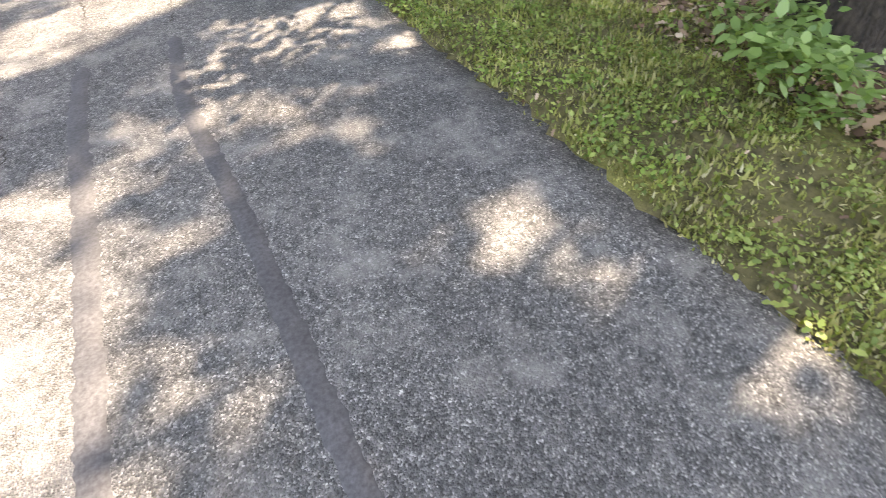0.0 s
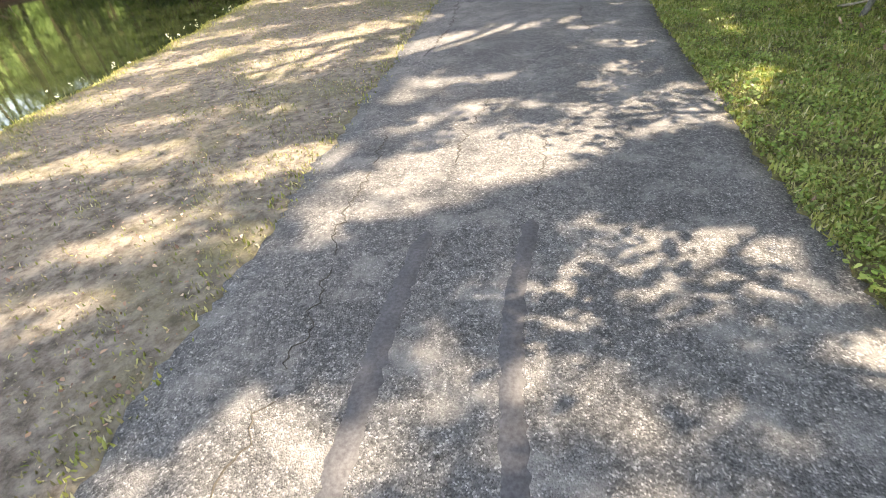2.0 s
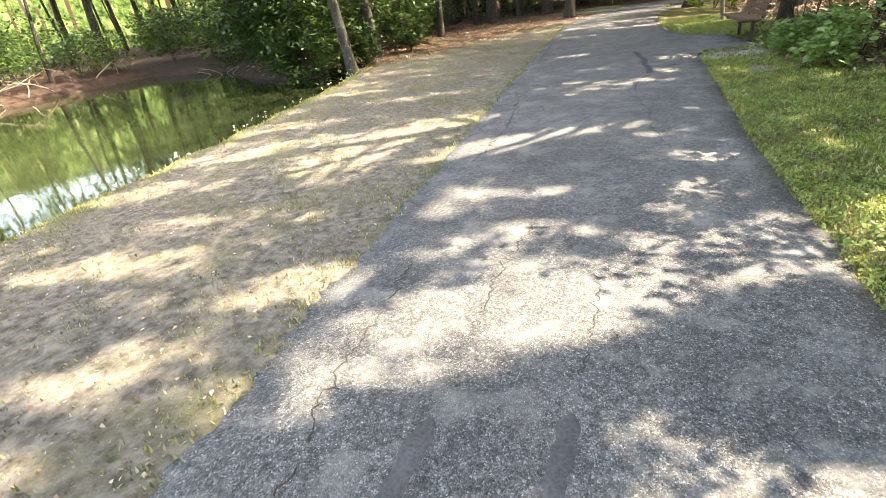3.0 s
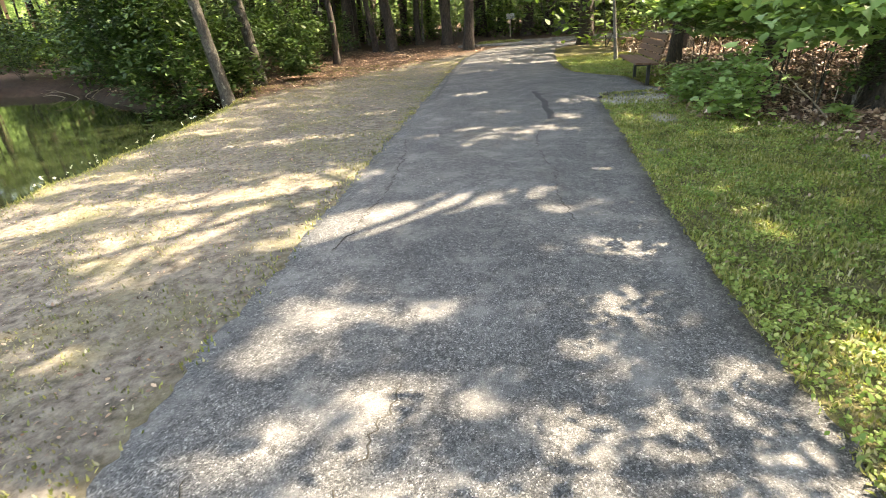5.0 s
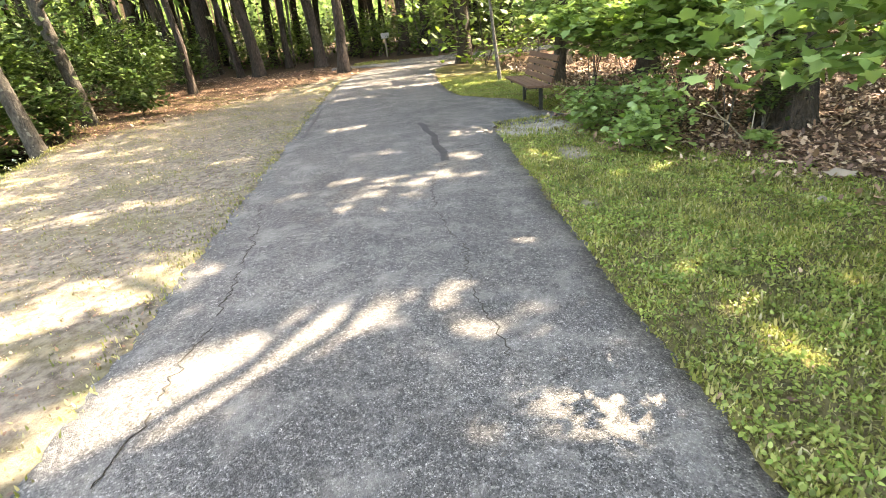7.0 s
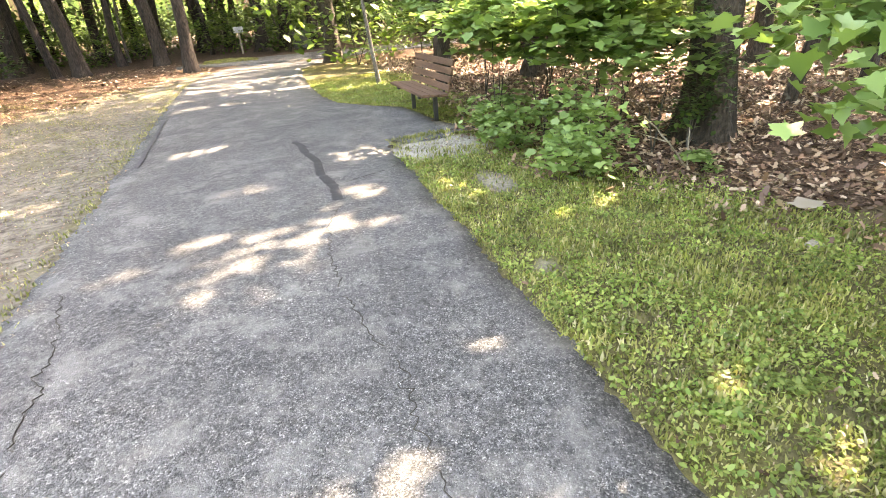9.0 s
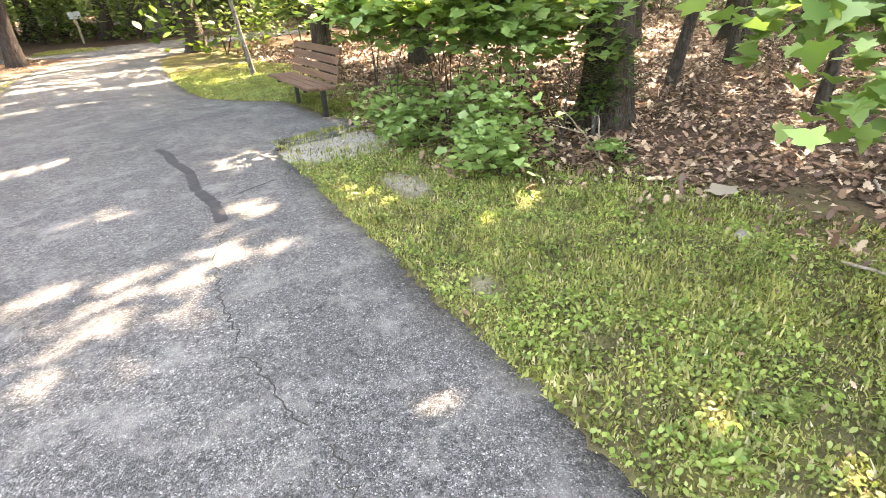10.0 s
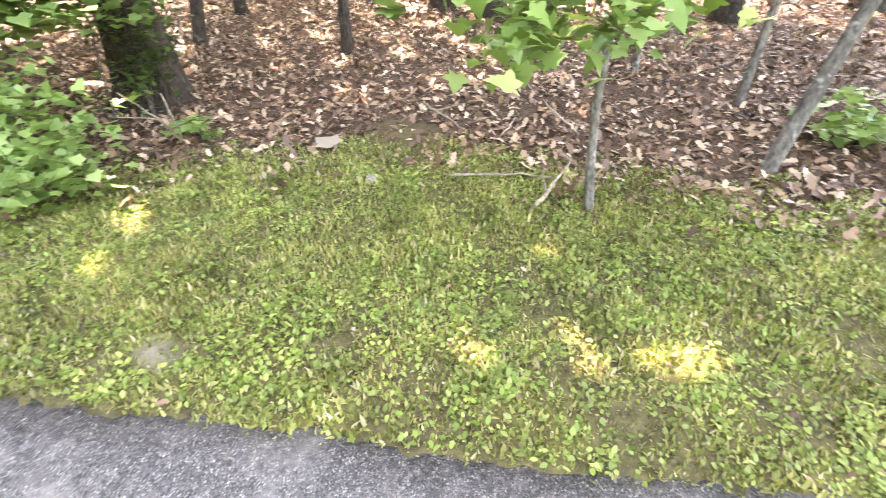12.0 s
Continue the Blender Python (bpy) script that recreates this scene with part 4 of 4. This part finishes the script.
def build_sapling():
    """Pale-stemmed sapling by the path with big drooping star leaves on near boughs."""
    ob = tagged(new("sapling"), "pale-stemmed sapling with big bright star leaves", "sapling")
    x0, y0 = 3.65, 7.4
    ob.location = (x0, y0, float(ground_z(np.array(x0), np.array(y0))))
    t = np.linspace(0, 1, 9)[:, None]
    stem = t * np.array([0.15, -0.1, 2.7]) + 0.05 * np.sin(t * 7) * np.array([1, 0.6, 0]) + np.array([0, 0, -0.05]) + (1 - t) ** 2 * np.array([-0.27, -0.04, 0])
    runs = [(stem, 0.03 * (1 - 0.6 * t[:, 0]))]
    tips = []
    boughs = [(0.45, (-1.35, 0.55, 0.35)), (0.48, (-1.2, 0.15, 0.3)), (0.5, (-1.3, 0.9, 0.4)), (0.52, (-1.1, -0.1, 0.35)), (0.55, (-1.5, 0.3, 0.35)), (0.55, (-1.0, 0.75, 0.3)),
              (0.58, (-0.9, 0.4, 0.3)), (0.6, (-1.2, 1.0, 0.3)), (0.7, (0.3, 0.7, 0.4)), (0.8, (0.6, -0.2, 0.4)), (0.85, (-0.3, -0.6, 0.4))]
    for k, d in boughs:
        at = np.array([np.interp(k, t[:, 0], stem[:, c]) for c in range(3)])
        b = at + t * (np.array(d) + np.array([-0.02, 0.02, 0.08])) - np.array([0, 0, 0.36]) * t ** 2.5
        runs.append((b, 0.012 * (1 - 0.8 * t[:, 0])))
        tips.append(b[6:])
    v, f = tubes(runs[:1], 9, 0.1)
    main = part("stem", smooth(raw_mesh("stem", v, f, M_GREY_BARK)), M_GREY_BARK, ob)
    for run in runs[1:]:
        v, f = tubes([run], 6)
        part("bough", smooth(raw_mesh("bough", v, f, M_GREY_BARK)), M_GREY_BARK, main)
    tips = np.concatenate(tips)
    k = rng.integers(0, len(tips), 1350)
    p = tips[k] + rng.normal(0, 0.1, (1350, 3)) * np.array([1, 1, 0.6])
    part("foliage", leaves("foliage", p, 0.076 * (0.55 + 0.6 * rng.random(len(p))), M_MAPLE, LOBED, 0.5, 0.4), M_MAPLE, ob)


# ---------------------------------------------------------------- bench and small things
def build_bench():
    ob = tagged(new("park_bench"), "brown wooden slatted park bench on black steel posts", "bench")
    ob.location = (2.57, 14.0, 0.0)
    for k in range(3):
        bm = bmesh.new()
        box(bm, 0.0 + k * 0.145, 0.124 + k * 0.145, 0, 1.86, 0.405 - 0.008 * k, 0.445 - 0.008 * k, 0.008)
        part("seat_slat", bm, M_WOOD, ob)
    for k in range(4):
        bm = bmesh.new()
        box(bm, -0.018, 0.018, 0, 1.86, -0.047, 0.047, 0.008)
        bmesh.ops.rotate(bm, verts=bm.verts, cent=(0, 0, 0), matrix=Matrix.Rotation(radians(14), 3, "Y"))
        bmesh.ops.translate(bm, verts=bm.verts, vec=(0.43 + 0.03 * k, 0, 0.5 + 0.115 * k))
        part("back_slat", bm, M_WOOD, ob)
    for y in (0.3, 1.5):
        bm = bmesh.new()
        box(bm, 0.27, 0.33, y - 0.03, y + 0.03, -0.2, 0.38, 0.004)
        part("post", bm, M_STEEL, ob)
        bm = bmesh.new()
        box(bm, 0.03, 0.44, y - 0.025, y + 0.025, 0.355, 0.398, 0.004)
        part("seat_bracket", bm, M_STEEL, ob)
        bm = bmesh.new()
        box(bm, -0.012, 0.012, y - 0.025, y + 0.025, -0.27, 0.27, 0.003)
        bmesh.ops.rotate(bm, verts=bm.verts, cent=(0, 0, 0), matrix=Matrix.Rotation(radians(14), 3, "Y"))
        bmesh.ops.translate(bm, verts=bm.verts, vec=(0.5, 0, 0.64))
        part("back_bracket", bm, M_STEEL, ob)


def stone(name, x, y, size, mat, label, flat=0.6):
    bm = bmesh.new()
    bmesh.ops.create_icosphere(bm, subdivisions=2, radius=1)
    for v in bm.verts:
        v.co *= 1 + 0.3 * noise.noise(v.co * 1.3 + Vector((x, y, 0)))
        v.co.z *= flat
    bmesh.ops.scale(bm, vec=(size, size * 0.8, size), verts=bm.verts)
    me = bpy.data.meshes.new(name)
    bm.to_mesh(me)
    bm.free()
    me.materials.append(mat)
    ob = new(name, me)
    ob.location = (x, y, float(ground_z(np.array(x), np.array(y))) + size * flat * 0.5)
    return tagged(ob, label, "stone")


def stick(x, y, turn, length, r, label, lift=0.02, forks=0, arch=0.0):
    z0 = float(ground_z(np.array(x), np.array(y)))
    t = np.linspace(0, 1, 10)[:, None]
    d = np.array([math.cos(turn), math.sin(turn), 0.0])
    main = t * d * length + np.array([0, 0, 1]) * (r + lift * t + arch * 4 * t * (1 - t)) + rng.normal(0, 0.012 * length, (10, 3)) * np.array([1, 1, 0.3])
    main[:, 2] = np.maximum(main[:, 2], r * 0.8)
    runs = [(main, r * (1 - 0.6 * t[:, 0]))]
    for k in range(forks):
        i = 3 + 2 * k
        s = np.array([math.cos(turn + 0.7 * (-1) ** k), math.sin(turn + 0.7 * (-1) ** k), 0.35])
        runs.append((main[i] + t * s * length * 0.4, r * 0.6 * (1 - 0.7 * t[:, 0])))
    v, f = tubes(runs, 7, 0.1)
    ob = new("fallen_branch", smooth(raw_mesh("fallen_branch", v, f, M_TWIG)))
    ob.location = (x, y, z0)
    return tagged(ob, label, "branch")


def build_small_things():
    stone("rock", 3.67, 8.82, 0.055, M_ROCK, "pale rock lying where grass meets litter")
    stone("rock", -2.69, 6.1, 0.05, M_ROCK, "small pale stone on the dry lawn", 0.4)
    stone("rock", -3.95, 10.7, 0.05, M_ROCK, "small pale stone on the dry lawn", 0.4)
    stone("rock", 1.93, 13.28, 0.06, M_OAK, "dark lump of broken asphalt at the path's edge", 0.5)
    stone("rock", 1.83, 13.1, 0.045, M_OAK, "dark lump of broken asphalt at the path's edge", 0.5)
    stick(3.76, 8.27, -1.77, 0.74, 0.011, "thin pale dead branch on fallen leaves", 0.08, arch=0.03)
    stick(3.32, 7.72, -0.55, 0.5, 0.016, "short dead branch beside a sapling", 0.16, forks=1)
    stick(4.2, 10.5, -2.9, 0.8, 0.011, "bare forked dead branch arching from the ground", 0.65, forks=2)
    stick(4.2, 10.52, 1.0, 0.16, 0.011, "bare upright dead branch stub", 0.38)
    stick(4.6, 7.3, 0.5, 0.6, 0.01, "thin dead branch on fallen leaves", 0.12)
    stick(5.3, 8.7, -2.6, 0.9, 0.012, "thin dead branch on fallen leaves", 0.04, forks=1)
    stick(6.3, 7.8, -2.9, 0.8, 0.012, "thin dead branch on fallen leaves", 0.04, forks=1)
    stick(5.0, 7.8, 2.9, 0.6, 0.01, "thin dead branch on fallen leaves", 0.03)
    for k in range(9):
        stick(-23.2 + 0.5 * rng.random(), 13 + k * 1.15, rng.random() * 6.28, 2.2, 0.026, "bleached dead branch on the far pond bank", 0.7, forks=3, arch=0.2)
    for k in range(6):
        stick(-17.2 + 0.4 * k, 22.4 - 0.3 * k, 6.28 * rng.random(), 0.8 + 0.7 * rng.random(), 0.016, "bleached twiggy dead branch at the water's edge", 0.45, forks=3, arch=0.15)
    n = 700
    x, y = 2.45 + 0.36 * rng.normal(size=n), 12.85 + 0.2 * rng.normal(size=n)
    base = np.array([(1, 0, 0), (0, 1, 0), (-1, 0, 0), (0, -1, 0), (0, 0, 0.7), (0, 0, -0.7)])
    tri = np.array([(0, 1, 4), (1, 2, 4), (2, 3, 4), (3, 0, 4), (1, 0, 5), (2, 1, 5), (3, 2, 5), (0, 3, 5)])
    size = 0.004 + 0.012 * rng.random(n) ** 2
    v = on_ground(x, y, 0.003)[:, None] + base[None] * size[:, None, None] * (0.7 + 0.6 * rng.random((n, 6, 1)))
    f = tri[None] + 6 * np.arange(n)[:, None, None]
    tagged(new("pebbles", raw_mesh("pebbles", v.reshape(-1, 3), f.reshape(-1, 3), M_ROCK)), "pale pebbles on bare ground before the bench", "pebbles", kind="stuff")
    ob = new("fallen_leaf", leaves("fallen_leaf", np.array([[0.0, 0, 0.03]]), 0.2, M_PALE_LEAF, STAR, 0.1, 0.5))
    ob.location = (4.2, 9.25, float(ground_z(np.array(4.2), np.array(9.25))))
    tagged(ob, "large pale curled dead leaf on the litter", "leaf")
    # bin and sign by the cross path
    bin_ = tagged(new("litter_bin"), "dark grey litter bin by the cross path", "bin")
    bin_.location = (2.95, 35.6, float(ground_z(np.array(2.95), np.array(35.6))))
    bm = bmesh.new()
    box(bm, -0.45, 0.45, -0.3, 0.3, 0, 0.85, 0.03)
    part("body", bm, M_BIN, bin_)
    bm = bmesh.new()
    box(bm, -0.49, 0.49, -0.34, 0.34, 0.86, 1.02, 0.04)
    part("lid", bm, M_STEEL, bin_)
    sign = tagged(new("trail_sign"), "small white trail sign on a post", "sign")
    sign.location = (0.0, 34.6, float(ground_z(np.array(0.0), np.array(34.6))))
    bm = bmesh.new()
    box(bm, -0.04, 0.04, -0.04, 0.04, -0.1, 1.0, 0.006)
    part("post", bm, M_TWIG, sign)
    bm = bmesh.new()
    box(bm, -0.22, 0.22, -0.06, -0.04, 0.95, 1.22, 0.006)
    part("panel", bm, M_SIGN, sign)


# ---------------------------------------------------------------- grass, litter and other stuff
def on_ground(x, y, lift=0.0):
    return np.stack([x, y, ground_z(x, y) + lift], 1)


def bare_patch(x, y):
    """Stony spots in the grass where nothing grows."""
    r = np.minimum(np.hypot((x - 2.5) / 0.8, (y - 12.75) / 0.55), np.hypot((x - 2.41) / 0.18, (y - 11.2) / 0.38))
    return np.minimum(r, np.hypot((x - 1.95) / 0.11, (y - 9.36) / 0.15)) + 0.25 * wavy(x, y, 4.5) < 1


def build_grass():
    # woods side: short grass and low round leaves
    n = 390000
    x, y = 1.5 + 3.2 * rng.random(n), -1.5 + 23 * rng.random(n) ** 1.15
    keep = (x > path_right(y) - 0.03 + 0.05 * rng.random(n)) & (x < bed_edge(y) + 0.35 * wavy(x, y, 2.1) + 0.2 * rng.normal(size=n))
    keep &= ~bare_patch(x, y) | (rng.random(n) < 0.16)
    dens = (0.7 + 0.3 * smoothstep(-0.5, 0.4, wavy(x, y, 2.7))) * (1 - 0.75 * smoothstep(4.0, 1.5, y) * smoothstep(-0.4, 0.2, wavy(x + 2, y, 3.3)))
    keep &= rng.random(n) < dens
    p = on_ground(x[keep], y[keep], -0.004)
    hgt = (0.018 + 0.027 * rng.random(len(p))) * (1 + 0.5 * wavy(p[:, 0], p[:, 1], 3.1))
    tagged(new("grass", leaves("grass", p, hgt, M_GRASS, BLADE, 0.95, 0.35, upright=True)), "short green grass beside the path", "grass", kind="stuff")
    n = 230000
    m = 16000
    k = rng.integers(0, m, n)
    cx, cy = 1.5 + 3.0 * rng.random(m), -1.5 + 22 * rng.random(m) ** 1.15
    x, y = cx[k] + 0.03 * rng.normal(size=n), cy[k] + 0.03 * rng.normal(size=n)
    keep = (x > path_right(y)) & (x < bed_edge(y) + 0.4 * wavy(x, y, 2.1) + 0.25 * rng.normal(size=n)) & (rng.random(n) < (0.25 + 0.75 * smoothstep(-0.2, 0.4, wavy(x + 5, y, 2.3))) * (1 - 0.55 * smoothstep(4.5, 1.5, y)))
    keep &= ~bare_patch(x, y)
    p = on_ground(x[keep], y[keep], 0.012)
    p[:, 2] += 0.02 * rng.random(len(p))
    tagged(new("ground_cover", leaves("ground_cover", p, 0.013 + 0.026 * rng.random(len(p)) ** 1.5, M_CLOVER, OVAL, 0.5, 0.2)), "low round-leaved weeds in the grass", "weeds", kind="stuff")
    # broad-leaved weeds in loose rosettes, and taller grass tufts
    m = 2600
    cx, cy = 1.6 + 2.7 * rng.random(m), 1.0 + 19 * rng.random(m) ** 1.2
    ok = (cx > path_right(cy) + 0.04) & (cx < bed_edge(cy) + 0.3) & (wavy(cx + 1, cy, 2.0) > -0.35 * rng.random(m)) & ~bare_patch(cx, cy)
    cx, cy = cx[ok], cy[ok]
    k = np.repeat(np.arange(len(cx)), 14)
    p = on_ground(cx[k] + 0.045 * rng.normal(size=len(k)), cy[k] + 0.045 * rng.normal(size=len(k)), 0.022)
    p[:, 2] += 0.03 * rng.random(len(p))
    tagged(new("broadleaf_weeds", leaves("broadleaf_weeds", p, 0.012 + 0.026 * rng.random(len(p)) ** 1.5, M_WEED, OVAL, 0.6, 0.5)), "broad-leaved green weeds among the grass", "weeds", kind="stuff")
    k = rng.integers(0, len(cx), 26000)
    p = on_ground(cx[k] + 0.4 + 0.07 * rng.normal(size=len(k)), cy[k] + 0.3 + 0.07 * rng.normal(size=len(k)), -0.004)
    p = p[(p[:, 0] > path_right(p[:, 1]) + 0.03) & (p[:, 0] < bed_edge(p[:, 1]) + 0.1)]
    tagged(new("grass_tufts", leaves("grass_tufts", p, 0.03 + 0.04 * rng.random(len(p)), M_GRASS, BLADE * np.array([0.6, 1.0]), 0.8, 0.6, upright=True)), "taller loose tufts of grass", "grass", kind="stuff")
    # tufts rooted in the broken joint before the bench
    n = 900
    k = rng.random(n)
    p = np.stack([1.84 + 0.95 * k ** 1.4, 13.22 + 0.25 * k + 0.07 * rng.normal(size=n), np.full(n, 0.004)], 1)
    p[:, 2] = np.where((p[:, 1] > 13.33) & (p[:, 0] < 3.1), 0.008, ground_z(p[:, 0], p[:, 1]))
    tagged(new("joint_grass", leaves("joint_grass", p, 0.015 + 0.035 * rng.random(n), M_GRASS, BLADE, 0.8, 0.35, upright=True)), "grass tufts in a broken asphalt joint", "grass", kind="stuff")
    # island of grass where the path bends
    n = 9000
    x, y = -1.5 + 2.4 * rng.random(n), 28.4 + 3.2 * rng.random(n)
    keep = (np.hypot((x + 0.5) / 1.1, (y - 30.0) / 1.4) < 1) & (y > road_far(x) - 0.2)
    tagged(new("verge_grass", leaves("verge_grass", on_ground(x[keep], y[keep]), 0.07 + 0.05 * rng.random(keep.sum()), M_GRASS, BLADE, 0.9, 0.4, upright=True)), "patch of grass beside the path's bend", "grass", kind="stuff")
    # dry lawn
    n = 200000
    x, y = -7.2 + 6.0 * rng.random(n), 0.0 + 24 * rng.random(n) ** 1.1
    d = pond_depth(x, y)
    edge = np.exp(-np.clip(path_left(y) - x, 0, 9) / 0.12)
    lip = smoothstep(-1.0, -0.3, d)
    dens = 0.2 + 0.5 * smoothstep(0.0, 0.5, wavy(x, y, 1.3)) + 1.8 * edge * smoothstep(-0.3, 0.3, wavy(x, y * 1.7, 2.0)) + 0.9 * lip
    keep = (x < path_left(y) + 0.05 * rng.normal(size=n)) & (d < 0.05) & (rng.random(n) < dens)
    x, y, lip, edge = x[keep], y[keep], lip[keep], edge[keep]
    p = on_ground(x, y, -0.004)
    green = (rng.random(len(p)) < 0.15 + 0.7 * np.maximum(lip, edge))
    size = 0.016 + 0.018 * rng.random(len(p)) + 0.014 * lip * rng.random(len(p)) + 0.012 * edge
    tagged(new("lawn_grass", leaves("lawn_grass", p[green], size[green], M_GRASS, BLADE, 0.8, 0.35, upright=True)), "sparse green grass along the lawn's edges", "grass", kind="stuff")
    tagged(new("dry_grass", leaves("dry_grass", p[~green], size[~green], M_STRAW, BLADE, 1.0, 0.35, upright=True)), "sparse dry grass on worn lawn", "grass", kind="stuff")
    # tall weeds with pale heads on the pond rim
    n = 900
    y = 3 + 18 * rng.random(n)
    x = pond_edge(y) + 0.3 + 0.2 * rng.normal(size=n)
    p = on_ground(x, y)
    tagged(new("bank_weeds", leaves("bank_weeds", p, 0.035 + 0.06 * rng.random(n), M_GRASS, BLADE * np.array([0.6, 1.0]), 0.45, 0.3, upright=True)), "taller weeds along the pond's rim", "weeds", kind="stuff")
    q = p[::14] + np.array([0, 0, 0.12]) + rng.normal(0, 0.04, (len(p[::14]), 3))
    q = np.repeat(q, 4, axis=0) + rng.normal(0, 0.01, (len(q) * 4, 3))
    tagged(new("weed_flowers", leaves("weed_flowers", q, 0.03, M_FLOWER, OVAL, 0.8)), "small white flower heads along the pond's rim", "flowers", kind="stuff")


def build_litter():
    n = 170000
    x, y = 2.8 + 15 * rng.random(n) ** 1.9, -2 + 27 * rng.random(n)
    keep = x > bed_edge(y) + 0.3 * wavy(x, y, 2.1) - 0.12 + 0.2 * rng.normal(size=n)
    keep &= rng.random(n) < 0.5 + 0.5 * smoothstep(-0.4, 0.2, wavy(x, y, 2.3))
    keep &= (np.hypot((x - 4.35) / 0.65, (y - 8.75) / 0.5) > 0.9) | (rng.random(n) < 0.35)
    p = on_ground(x[keep], y[keep], 0.006)
    p[:, 2] += 0.025 * rng.random(len(p))
    tagged(new("leaf_litter", leaves("leaf_litter", p, 0.04 + 0.065 * rng.random(len(p)) ** 1.4, M_LITTER, OAK_LEAF, 0.5, 0.9)), "brown curled fallen leaves under the trees", "leaves", kind="stuff")
    n = 26000
    x, y = 10 + 22 * rng.random(n), 2 + 28 * rng.random(n)
    tagged(new("far_litter", leaves("far_litter", on_ground(x, y, 0.01), 0.1 + 0.09 * rng.random(n), M_LITTER, OVAL, 0.4, 0.8)), "brown fallen leaves deep in the woods", "leaves", kind="stuff")
    n = 4000
    x, y = 1.6 + 2.6 * rng.random(n), -1 + 21 * rng.random(n)
    keep = (x > path_right(y)) & (x < bed_edge(y)) & (wavy(x, y, 1.9) > -0.3)
    p = on_ground(x[keep], y[keep], 0.012)
    p[:, 2] += 0.02 * rng.random(len(p))
    tagged(new("scattered_leaves", leaves("scattered_leaves", p, 0.008 + 0.038 * rng.random(len(p)) ** 3, M_LITTER, OAK_LEAF, 0.4, 0.6)), "scattered brown fallen leaves in the grass", "leaves", kind="stuff")
    n = 9000
    x, y = -14 + 13 * rng.random(n), 14 + 18 * rng.random(n)
    keep = ((y - 17.5) * 0.5 - (x + 5.2) + 0.6 * wavy(x, y, 2.1) > 0.3) & (pond_depth(x, y) < -0.2) & (x < path_left(y))
    p = on_ground(x[keep], y[keep], 0.01)
    tagged(new("bank_litter", leaves("bank_litter", p, 0.06 + 0.07 * rng.random(len(p)), M_LITTER, OVAL, 0.3, 0.5)), "red-brown needles and leaves under the bank trees", "leaves", kind="stuff")
    n = 15000
    x, y = -5.6 + 4.3 * rng.random(n), 1 + 21 * rng.random(n)
    p = on_ground(x, y, 0.008)
    tagged(new("lawn_debris", leaves("lawn_debris", p, 0.008 + 0.026 * rng.random(n) ** 2, M_LITTER, OVAL, 0.5, 0.6)), "bits of leaf and bark strewn on the lawn", "leaves", kind="stuff")


build_near_trees()
build_leaf_shadow_tree()
build_woods()
build_shrubs()
build_sapling()
build_bench()
build_small_things()
build_grass()
build_litter()
